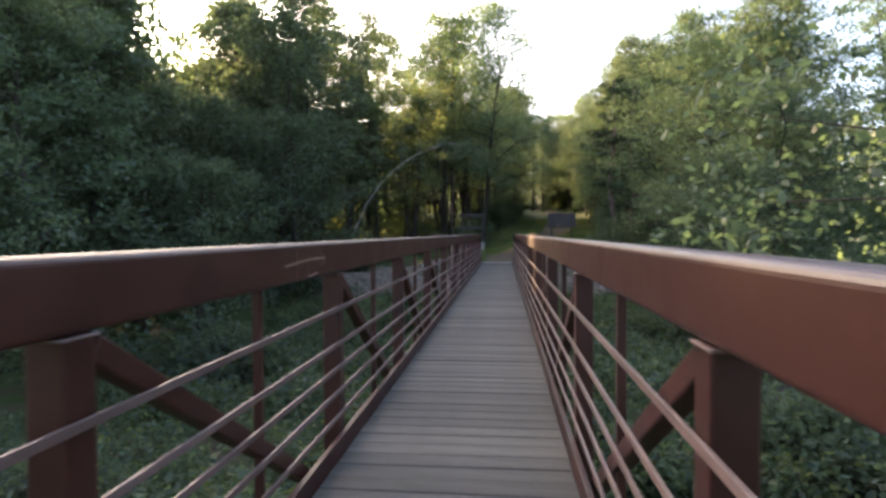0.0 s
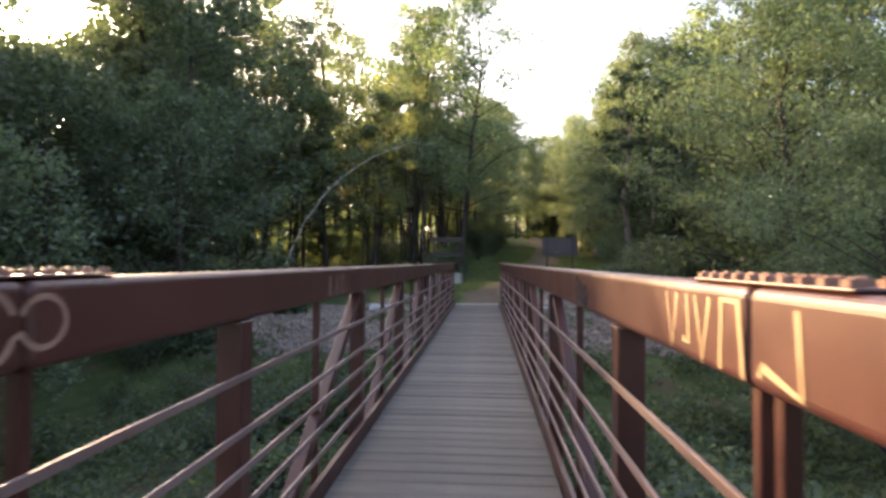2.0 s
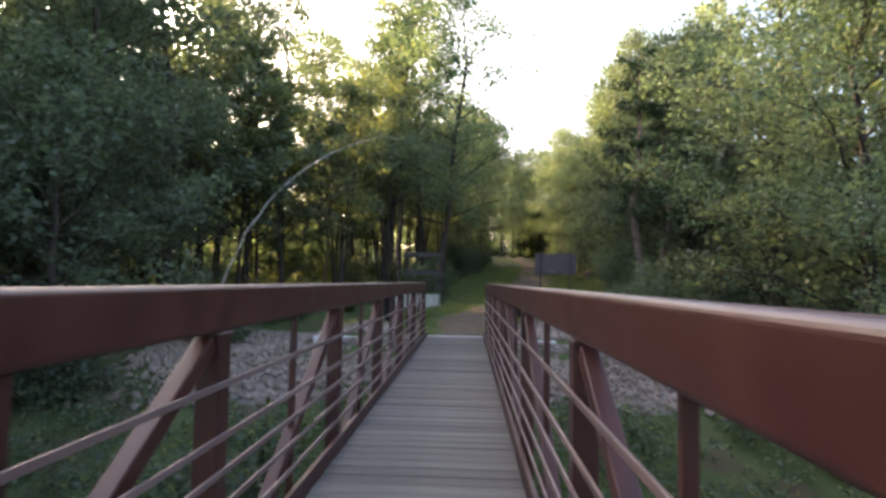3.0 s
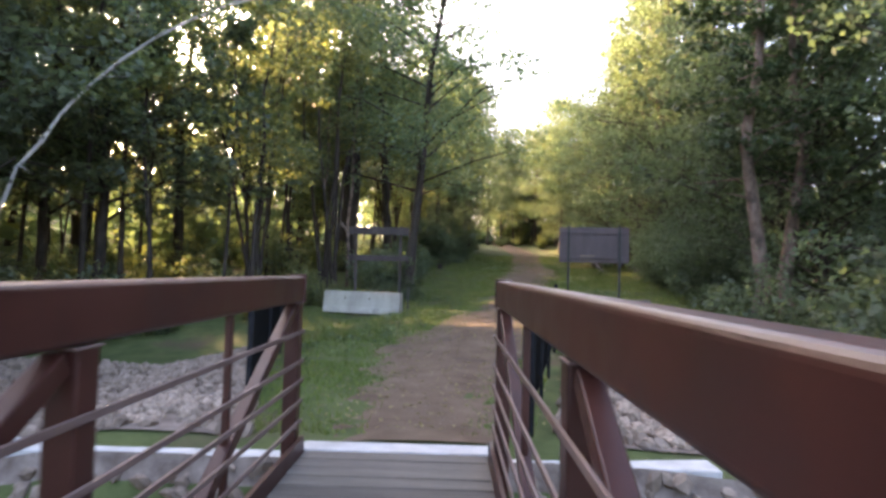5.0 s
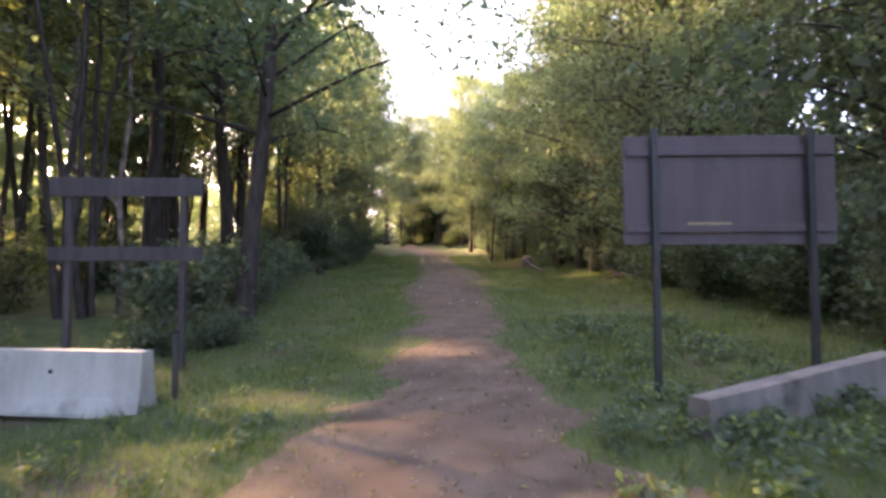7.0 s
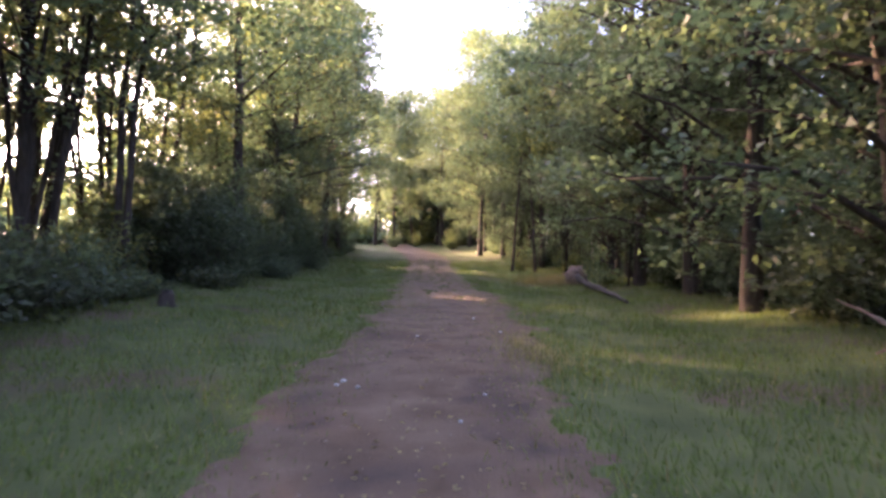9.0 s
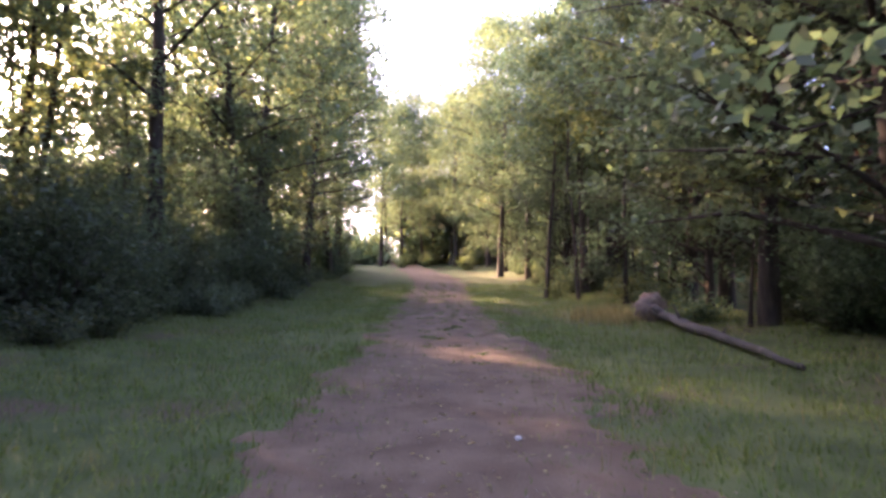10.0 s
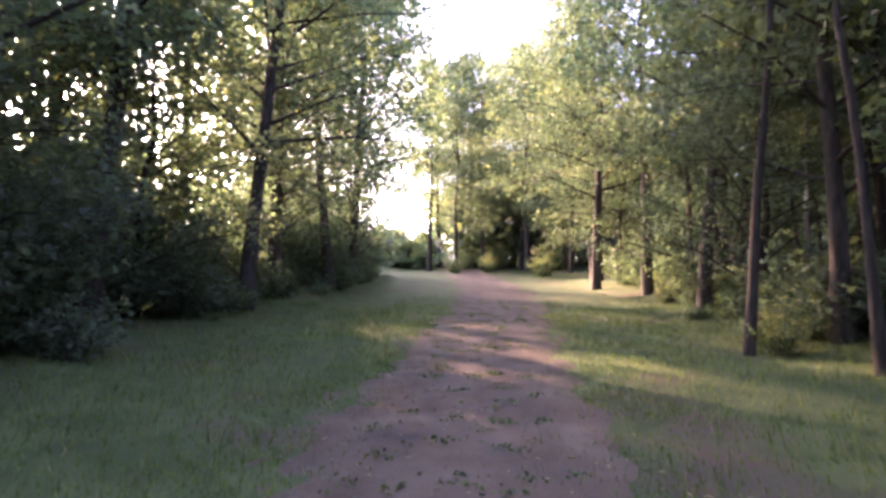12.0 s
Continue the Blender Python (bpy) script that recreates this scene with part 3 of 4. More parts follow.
def stand(proto, spots, group=""):
    """Copies of one plant over the spots (x, y, size); the first spot takes the plant itself."""
    kind = proto.name.split(".")[0]
    spots = [s for s in spots if not in_sun_gap(s[0], s[1]) and not in_glade(s[0], s[1], 0.9 if "tree" in kind or "birch" in kind else 0.0)]
    if kind in HEIGHTS:
        spots = [(x, y, under_sun(x, y, s, HEIGHTS[kind])) for x, y, s in spots]
        spots = [p for p in spots if p[2] > 0.28]
    for i, (x, y, s) in enumerate(spots):
        m = pose(x, y, ground_z(x, y) - 0.05, RNG.uniform(-2, 2), RNG.uniform(-2, 2), RNG.uniform(0, 360))
        if i == 0:
            proto.matrix_basis = m @ Matrix.Diagonal((s, s, s, 1))
            ob = proto
        else:
            ob = copy_thing(proto, m)
            ob.matrix_basis = m @ Matrix.Diagonal((s, s, s, 1))
        if group:
            ob["group"] = group


def scatter(x0, x1, y0, y1, n, lo, hi, local=False, keep=lambda lx, ly: True):
    out = []
    tries = 0
    while len(out) < n and tries < n * 30:
        tries += 1
        x, y = RNG.uniform(x0, x1), RNG.uniform(y0, y1)
        if local:
            if not keep(x, y):
                continue
            x, y = place(x, y)
        else:
            if not keep(*along(x, y)):
                continue
        if abs(x) < 2.6 and y < 1.5:
            continue
        out.append((x, y, RNG.uniform(lo, hi)))
    return out


tall_a = tree("tall_tree", "tall leafy forest tree with a bare lower trunk", 22, 4.8, 6.5, 0.24, 7200, 0.27, (LEAF, LEAF_YELLOW), limbs=34, clump=0.23)
tall_b = tree("tall_tree", "tall slender forest tree with a dark full crown", 20, 4.4, 3.5, 0.22, 10500, 0.215, (LEAF_DARK, LEAF), limbs=38, clump=0.24)
tall_d = tree("bank_tree", "tall forest tree with a dense dark crown on the stream bank", 20, 4.6, 3.0, 0.22, 13000, 0.28, (LEAF_DARK, LEAF), limbs=44, clump=0.26)
edge_a = tree("edge_tree", "full green broadleaf tree with branches low to the ground", 12.5, 5.0, 1.2, 0.20, 8000, 0.245, (LEAF, LEAF_DARK), limbs=40, clump=0.22, k=4)
edge_c = tree("edge_tree", "full fine-leaved green tree close beside the bridge", 12.5, 5.0, 1.2, 0.20, 23000, 0.15, (LEAF, LEAF_DARK), limbs=44, clump=0.22, k=4)
edge_b = tree("edge_tree", "dark green broadleaf tree leaning over the trail edge", 11, 4.4, 1.0, 0.17, 10500, 0.20, (LEAF_DARK, LEAF), limbs=36, clump=0.24, k=3)
broad = tree("broad_tree", "large spreading broadleaf tree with an airy crown high over the trail", 25.5, 6.6, 5.5, 0.26, 26000, 0.21, (LEAF, LEAF_YELLOW), limbs=54, clump=0.22, k=4)
maple = tree("waterside_maple", "tall maple with layered branches down to the bank", 18.5, 5.2, 1.6, 0.24, 19000, 0.17, (LEAF, LEAF_DARK), limbs=56, clump=0.19, squash=0.5, k=4)
pole_a = tree("slender_tree", "slender forest tree with a thin straight trunk and small crown", 16, 2.6, 8.0, 0.12, 2000, 0.33, (LEAF_YELLOW, LEAF), limbs=14)
pole_b = tree("slender_tree", "thin young forest tree with sparse yellow-green leaves", 11, 2.4, 3.5, 0.075, 1700, 0.29, (LEAF, LEAF_YELLOW), limbs=14)
multi = tree("multi_stem_tree", "clump of leaning slender trunks with leaves high up", 17, 4.2, 5.0, 0.15, 6000, 0.22, (LEAF_YELLOW, LEAF), stems=6, limbs=36, clump=0.24)
lone = tree("leaning_tree", "dark forked tree leaning from the wood towards the trail", 17, 4.4, 5.5, 0.20, 6500, 0.22, (LEAF, LEAF_YELLOW), stems=2, limbs=30, clump=0.23)
pine_a = pine("pine_tree", "tall pine with reddish bark and bare lower trunk", 21, 5200)
birch_a = tree("slender_birch", "slender pale-barked birch among darker trees", 13, 2.2, 5.5, 0.07, 1500, 0.24, (LEAF, LEAF_YELLOW), BIRCH, limbs=12)
thicket = shrub("thicket", "tall dense dark green thicket down to the grass", 5.2, 2.7, 8500, 0.18, (LEAF, LEAF_DARK), 26)
pine_pale = pine("pine_tree", "tall pine with pale pinkish bark beside the clearing", 14, 4600, NEEDLE, PALEBARK)
pine_dead = pine("dead_pine", "dying tall pine with pinkish brown needles", 22, 4200, NEEDLE_DEAD)
bush_a = shrub("shrub", "dense dark green shrub at the wood's edge", 2.6, 1.9, 1700, 0.2, (LEAF_DARK, LEAF))
bush_b = shrub("shrub", "light green leafy undergrowth shrub", 1.5, 1.3, 1300, 0.15, (LEAF, LEAF_YELLOW))
bush_c = shrub("shrub", "sunlit yellow-green sapling thicket", 2.0, 1.2, 1500, 0.14, (LEAF_YELLOW, LEAF))

# -- both banks of the stream, seen from the bridge --
stand(tall_d, [(-16, 12, 1.2), (-23, 6, 1.2), (-30, 14, 1.3), (-38, 4, 1.2), (-46, 12, 1.3), (-28, -4, 0.9), (-36, -12, 0.95), (-54, -6, 1.0),
               (-44, -22, 0.95), (-62, 10, 1.1), (-29.1, 2.6, 1.22), (-21.4, 9.4, 1.15), (-27, 30, 1.1), (-22, -8, 0.95), (-17.5, -13, 0.85), (-20, -17, 0.85), (-26, -13, 0.95), (-24, -3.4, 1.2), (-16, -17, 0.8), (-19, -11, 0.9), (-29, -6, 1.0), (-14.6, 1.9, 1.05), (-19, 6.8, 1.1), (-40, 26, 1.1), (-52, 30, 1.1), (-22, 15, 1.2), (-27, 9, 1.25), (-33, 2, 1.25), (-40, -6, 1.2), (-48, 0, 1.3), (-34, 33, 1.1), (-58, 20, 1.1), (-50, -14, 1.0), (-30, -10, 0.9)], "forest trees")
stand(tall_b, [(-14, 25, 1.3), (-19, 25, 1.3), (-14, 18, 1.1), (-18.5, 21.0, 1.1), (-22, 29, 1.3), *[(*place(x, y), s) for x, y, s in ((-8.5, 57, 0.85), (-8.6, 63, 0.8), (-8.2, 68, 0.85), (-7.8, 76, 0.9), (10.9, 29.5, 1.1), (10.8, 33.5, 1.15), (10.6, 40, 1.15), (10.6, 48, 1.1), (11, 106, 1.0), (2.2, 112, 1.05), (9.6, 62.5, 0.95), (8.5, 88, 0.9), (-5, 86, 0.9), (-2, 101, 0.85), (8, 100, 0.85), (-1.5, 122, 1.0), (7.5, 124, 1.0))]], "forest trees")
stand(broad, [(-1.8, 25.6, 1.04), *[(*place(x, y), s) for x, y, s in ((-5.6, 58, 0.9), (-5.2, 67, 0.95), (-5.4, 76, 0.95), (7.4, 82, 0.95), (8.4, 90, 1.0), (-7.2, 84, 0.95), (-9, 92, 0.95), (-9.4, 99, 0.95))], (11.4, 107, 0.9), (15.5, 104, 0.9), (19, 108, 0.95), (13, 113, 0.95)], "forest trees")
stand(maple, [(12.6, 4.8, 1.0), (17.5, 1.0, 0.95), (20.5, 9, 1.1), (13.6, 17.5, 0.95), *[(*place(x, y), s) for x, y, s in ((10.9, 44, 1.1), (11.4, 36, 1.1), (12, 53, 1.0))]], "waterside trees")
stand(tall_a, [(-5.4, 29, 1.2), (-7.5, 29.5, 1.2), (-12, 34, 1.25), *[(*place(x, y), s) for x, y, s in ((-14.4, 49.5, 1.0), (-9.6, 57, 1.0), (11.6, 55, 1.0), (9.4, 70.5, 0.95), (9.0, 77, 1.0), (12.4, 66, 0.95))], (22, 30, 1.15), (28, 24, 1.15), (35, 20, 1.1), (18, 38, 1.1), (42, 12, 1.1), (30, 36, 1.1), (50, 20, 1.1), (24, 46, 1.0),
               (-24, 20, 1.1), (-34, 22, 1.1), (33, 8, 1.0), (-70, 24, 1.1), (60, 30, 1.1), (-3.6, 33, 1.25), (-6.6, 33.5, 1.25), (-7.2, 38.5, 1.2), (-5.0, 43, 1.0), *[(*place(x, y), s) for x, y, s in ((-6.3, 51.5, 1.1), (-6.6, 62, 1.1), (-6.2, 71.5, 1.15), (-6.0, 82, 1.15), (-4.5, 102, 0.95), (0.2, 105, 0.95), (4.2, 103, 0.95), (7.8, 104, 1.0), (-2.2, 108, 1.0), (6.0, 110, 1.05))], (-3, 60, 0.95), (20, 74, 1.0), (-2, 72, 0.9), (2, 96, 0.95), (8, 108, 1.05), (23, 112, 1.1), (0, 112, 1.1), (-8, 92, 1.1)], "forest trees")
stand(edge_c, [(12.4, -1.6, 1.15), (9.5, -12, 0.7), (13, -7, 1.0), (6.5, -30.8, 0.82)], "waterside trees")
stand(edge_a, [(16, 2, 1.3), (19, -12, 0.9), (-12, -2, 0.85), (-18, -8, 0.85), (-24, -16, 0.8), (24, -3, 1.0), (-15, -22, 0.75), (-20, -3, 0.9), (-27, -9, 0.9), (-13, -12, 0.7), (-34, -18, 0.9), (30, -14, 0.9), (14.2, 17, 1.35), (-30, -26, 0.8)], "waterside trees")
# lower trees under the sun's path keep the deck shaded
for x, y, s in ((-16.0, -4.8, 1.0), (-19.5, -6.5, 1.12), (-20.7, 0.6, 1.08), (-25.3, 5.9, 1.2), (-30.5, 12, 1.46), (-34.5, 9.0, 1.5), (-27.5, 15, 1.5), (-18.5, 4.2, 0.98), (-23.5, -2.2, 1.0)):
    m = pose(x, y, ground_z(x, y) - 0.05, 0, 0, 70 * x)
    far = copy_thing(edge_a, m)
    far.matrix_basis = m @ Matrix.Diagonal((s, s, s, 1))
    far["group"] = "waterside trees"
# the tallest trees behind the wood left of the trail
for x, y, s in ((-15.8, 44.5, 1.3), (-18.6, 47.5, 1.38), (-13.6, 48.0, 1.2)):
    m = pose(x, y, ground_z(x, y) - 0.05, 0, 0, 70 * x)
    far = copy_thing(tall_a, m)
    far.matrix_basis = m @ Matrix.Diagonal((s, s, s, 1))
    far["group"] = "forest trees"
stand(edge_b, [(-13, 5.5, 0.7), (-17, 3, 0.9), (-22, -1, 0.85), (12.2, 12.5, 0.95), (14, 24, 1.1), (13.8, 20, 0.95), (17, 12, 1.1), (20, 6, 1.0)] + [(*place(x, y), s) for x, y, s in
      ((-7.6, 46, 0.8), (-7.4, 52, 0.75), (-7.0, 58, 0.8), (-6.8, 64, 0.8), (13.4, 33, 1.05), (13.0, 39, 1.05), (13, 44, 1.05), (12.2, 49, 1.05), (11.2, 52.5, 0.8), (11.8, 57, 0.8), (-11, 62, 0.9), (-12.5, 68, 0.95), (-6.5, 72, 0.85), (10, 74, 0.9), (-6, 82, 0.9), (9, 84, 0.9), (-5, 94, 0.9), (9.5, 66, 0.8), (-4.5, 100, 0.9), (7.5, 97, 0.9), (1.5, 108, 1.0), (11, 104, 1.0), (-9, 106, 1.0), (4.5, 106, 0.8))], "trail edge trees")
stand(pine_a, [(*place(x, y), s) for x, y, s in ((13, 30, 1.0), (16, 33, 1.05), (18, 28, 1.0), (15, 40, 1.0), (20, 38, 1.1), (17, 46, 1.0), (14.5, 58, 1.0), (18, 62, 1.05), (22, 52, 1.0), (13.5, 70, 1.0), (16.5, 26, 0.95), (21, 32, 1.0))], "pines")
stand(pine_pale, [(8.7, 10.1, 1.0), (10.5, 11.4, 0.95)], "pines")
stand(pine_dead, [(19.0, 47.0, 1.1), (21.0, 44.5, 1.05)], "pines")
stand(multi, [(*place(x, y), s) for x, y, s in ((-9.1, 41.9, 1.0), (-11.5, 37, 1.0), (-10, 47, 1.0), (-13, 43, 1.0), (-12, 53, 1.0), (-15, 48, 1.05), (-8.5, 56, 0.9), (-10, 64, 1.0), (11.5, 64, 0.9), (10.8, 72, 0.9))] + [(-5.8, 24.5, 1.0), (-8.6, 21, 0.95)], "forest trees")
stand(lone, [(*place(x, y), s) for x, y, s in ((-7.0, 42.8, 1.0), (-6.2, 54.5, 0.95), (-9.2, 49.5, 1.0), (-11.6, 46, 1.0))], "forest trees")
open_wood = lambda lx, ly: lx < -5.2 or lx > 10.5
stand(pole_a, [(*place(7.6, 62), 0.9), (*place(8.6, 59.5), 0.8), (*place(9.6, 56), 0.85)] + scatter(-30, -6, 16, 60, 44, 0.75, 1.15, False, open_wood) + scatter(10.5, 24, 50, 95, 26, 0.75, 1.1, True), "slender forest trees")
stand(pole_b, scatter(-24, -5.6, 17, 70, 40, 0.7, 1.2, False, open_wood) + scatter(10, 20, 48, 90, 22, 0.7, 1.1, True), "slender forest trees")
stand(birch_a, [(*place(x, y), s) for x, y, s in ((11.9, 59, 1.0), (12.9, 58, 0.9), (10.6, 66, 1.0), (14, 63, 1.1))], "birches")
stand(thicket, [(*place(-8.5 + 0.4 * math.sin(i * 2.1), 46.5 + 3.1 * i), 1.12 + 0.16 * math.sin(i * 1.3)) for i in range(16)] + [(*place(-6.1 + 0.35 * math.sin(i * 2.3), 46.8 + 2.5 * i), 0.84 + 0.1 * math.sin(i * 1.7)) for i in range(6)] + [(*place(-12 + 3.4 * i, 113 + 1.5 * math.sin(i * 2.2)), 0.95) for i in range(9)] + [(11.2, 8.6, 0.7), (8.7, 6.4, 0.5), (8.0, 8.3, 0.58), (7.9, 2.9, 0.8), (9.9, 15, 0.72), (10.6, 18.6, 0.75), (10.8, 22, 0.75), (11.6, 25.5, 0.72)] + [(*place(12.0 + 0.5 * math.sin(i * 1.9), 27.5 + 3.1 * i), 0.68 + 0.1 * math.sin(i)) for i in range(8)], "thickets")
stand(bush_a, [(-2.5, 20.2, 0.5), (-1.5, 21.0, 0.5), *[(*place(x, y), s) for x, y, s in ((-4.8, 26.5, 0.7), (-5.0, 29, 0.75), (-5.2, 31.5, 0.7), (-5.6, 34, 0.8), (-6.4, 27.5, 0.8))]] + scatter(-7.4, -5.6, 22, 48, 12, 0.7, 1.1, True) + scatter(-5.3, -4.4, 46, 60, 8, 0.4, 0.6, True) + scatter(-6.4, -5.6, 60, 92, 12, 0.5, 0.9, True) + scatter(-13, -8, 48, 96, 26, 0.7, 1.2, True) + scatter(11.5, 14, 24, 52, 14, 0.8, 1.2, True) + scatter(9.6, 12, 56, 95, 18, 0.6, 1.0, True)
      + scatter(-16, -6, -40, -9, 16, 0.8, 1.2) + scatter(5, 14, -40, -8, 14, 0.8, 1.1) + scatter(-20, -9, -8, 14, 12, 0.8, 1.2) + scatter(9, 20, -8, 16, 10, 0.8, 1.2) + scatter(-30, -13, 8, 30, 16, 0.8, 1.3), "shrubs")
stand(bush_b, scatter(-11, -3, -44, -5, 34, 0.8, 1.5) + scatter(3, 11, -44, -5, 30, 0.8, 1.5) + scatter(-14, -7, 13, 24, 12, 0.7, 1.2) + scatter(-6.4, -5.0, 24, 90, 24, 0.5, 0.9, True) + scatter(9.2, 11.5, 50, 90, 22, 0.5, 0.9, True) + scatter(8.4, 10.8, 60, 74, 16, 0.4, 0.75, True), "shrubs")
stand(bush_c, scatter(-16, -6, 17, 40, 22, 0.8, 1.4) + scatter(-9, -6.5, 36, 60, 8, 0.7, 1.2, True) + scatter(9.5, 12, 50, 80, 10, 0.6, 1.0, True) + scatter(-2, 7, 97, 106, 9, 0.8, 1.4, True) + [(*place(5.2, 94), 1.2), (*place(8.2, 62), 0.7), (-5.4, 18.2, 0.75), (-4.6, 18.0, 0.6), (-6.8, 16.0, 0.8)], "shrubs")


def far_woods():
    """The woods far round the place: clumps of leaves from the ground to the tree tops."""
    cs, rs = [], []
    def belt(x0, x1, y0, y1, n, top):
        for _ in range(n):
            x, y = RNG.uniform(x0, x1), RNG.uniform(y0, y1)
            lx, ly = along(x, y)
            if (-9 < lx < 12 and ly < 100 and y > 0) or in_sun_gap(x, y):
                continue
            h = top * (0.75 + 0.35 * noise.noise(Vector((x * 0.09, y * 0.09, 4))))
            if in_glade(x, y, 2.0):
                h = 2.0
            d, off = slot(x, y, *SUNNY[3])
            if 8 < d < 50 and off < 4:
                h = min(h, 0.33 * d - 1.5)
            cs.append((x, y, ground_z(x, y) + h * RNG.random() ** 0.8)), rs.append(RNG.uniform(1.6, 3.2))
    belt(-95, -62, -60, 110, 420, 17)
    belt(-62, -34, 30, 110, 200, 13)
    belt(-34, -18, 44, 112, 100, 8)
    belt(-30, -14, 24, 60, 50, 4)
    belt(48, 85, -60, 120, 420, 20)
    belt(26, 48, 56, 120, 220, 19)
    belt(-30, 60, 104, 135, 300, 14)
    belt(-14, 30, 106, 116, 130, 9)
    belt(-80, 80, -100, -72, 300, 16)
    belt(-62, -26, 8, 60, 190, 5)
    belt(22, 48, 20, 100, 130, 4)
    # lighter yellow-green leaf mix stands in for sunlit haze on far trees
    me = leaves_mesh("far_woods", cs, rs, 90000, 1.3, 0.9, 0, (LEAF, LEAF_YELLOW), k=3)
    tagged(new("far_woods", me), "distant dense green woods closing the view", "woods", kind="stuff")


far_woods()


# ================= arched birch =================
def arched_birch():
    th = new("birch_tree")
    tagged(th, "white-barked birch bent over in a long arch", "tree")
    bend = [(-11.9, 8.2, -1.2), (-11.3, 8.2, 1.4), (-10.6, 8.2, 3.3), (-9.8, 8.2, 4.8), (-8.6, 8.2, 6.2), (-6.9, 8.2, 7.5), (-5.3, 8.2, 8.3), (-3.8, 8.2, 8.7), (-2.6, 8.2, 8.6), (-1.4, 8.2, 8.1)]
    r = random.Random(12)
    pts, rad = [], []
    for k in range(len(bend) - 1):
        for f in (0.0, 0.5):
            p = Vector(bend[k]).lerp(Vector(bend[k + 1]), f)
            pts.append(p + Vector((r.gauss(0, 0.06), r.gauss(0, 0.05), r.gauss(0, 0.06))))
            rad.append((0.064 - 0.0062 * (k + f)) * r.uniform(0.88, 1.12))
    pts.append(Vector(bend[-1])), rad.append(0.006)
    vs, fs = [], []
    tube(vs, fs, pts, rad, 9)
    for k in (5, 8, 10, 12, 14, 16):
        side = Vector((r.uniform(0.3, 1.2), r.uniform(-0.8, 0.8), r.uniform(-0.3, 0.7)))
        tube(vs, fs, [pts[k], pts[k] + side * 0.7, pts[k] + side * 1.5 + Vector((0.3, 0, -0.3))], [rad[k] * 0.5, rad[k] * 0.3, 0.004], 5)
    obj("trunk", vs, fs, BIRCH, th, True)
    crown = new("crown", leaves_mesh("crown", [(-2.5, 8.2, 8.4), (-1.4, 8.2, 7.8), (-3.4, 8.9, 8.0), (-4.0, 8.2, 8.8), (-5.6, 8.0, 8.4), (-7.2, 8.0, 7.9), (-8.4, 7.9, 6.0)], [0.9, 1.0, 0.8, 0.7, 0.7, 0.6, 0.45], 1500, 0.14, 0.8, 0.2, (LEAF,)))
    crown.parent = th


arched_birch()


def crooked_birch():
    """A pale tree that forks low: one stem straight, one kinked sideways."""
    th = new("crooked_birch")
    tagged(th, "pale crooked birch with a kinked stem behind the notice frame", "tree")
    x, y = -5.0, 25.2
    z = ground_z(x, y)
    vs, fs = [], []
    main = [(x, y, z - 0.2), (x + 0.05, y, z + 1.5), (x - 0.05, y, z + 3.4), (x + 0.15, y + 0.1, z + 5.5), (x + 0.1, y + 0.2, z + 8.0), (x + 0.4, y + 0.3, z + 11)]
    kink = [(x, y, z + 2.9), (x - 0.55, y - 0.1, z + 3.6), (x - 1.15, y - 0.1, z + 4.0), (x - 1.35, y - 0.1, z + 5.0), (x - 1.15, y, z + 6.6), (x - 1.3, y + 0.1, z + 8.6), (x - 1.0, y + 0.1, z + 10.5)]
    tube(vs, fs, main, [0.095, 0.085, 0.075, 0.06, 0.045, 0.02], 8)
    tube(vs, fs, kink, [0.075, 0.075, 0.07, 0.065, 0.055, 0.04, 0.02], 8)
    obj("trunk", vs, fs, PALEBARK, th, True)
    tips = [main[-1], main[-2], kink[-1], kink[-2]]
    crown = new("crown", leaves_mesh("crown", tips, [1.5, 1.2, 1.4, 1.1], 1500, 0.2, 0.8, 0.1, (LEAF, LEAF_YELLOW)))
    crown.parent = th


crooked_birch()

# ================= riprap stones by the bridge end =================
def stone_mesh(seed):
    r = random.Random(seed)
    bm = bmesh.new()
    bmesh.ops.create_icosphere(bm, subdivisions=1, radius=1)
    for v in bm.verts:
        v.co *= r.uniform(0.7, 1.15)
        v.co.z *= 0.65
    me = bpy.data.meshes.new("stone")
    bm.to_mesh(me)
    bm.free()
    me.materials.append(STONE)
    return me


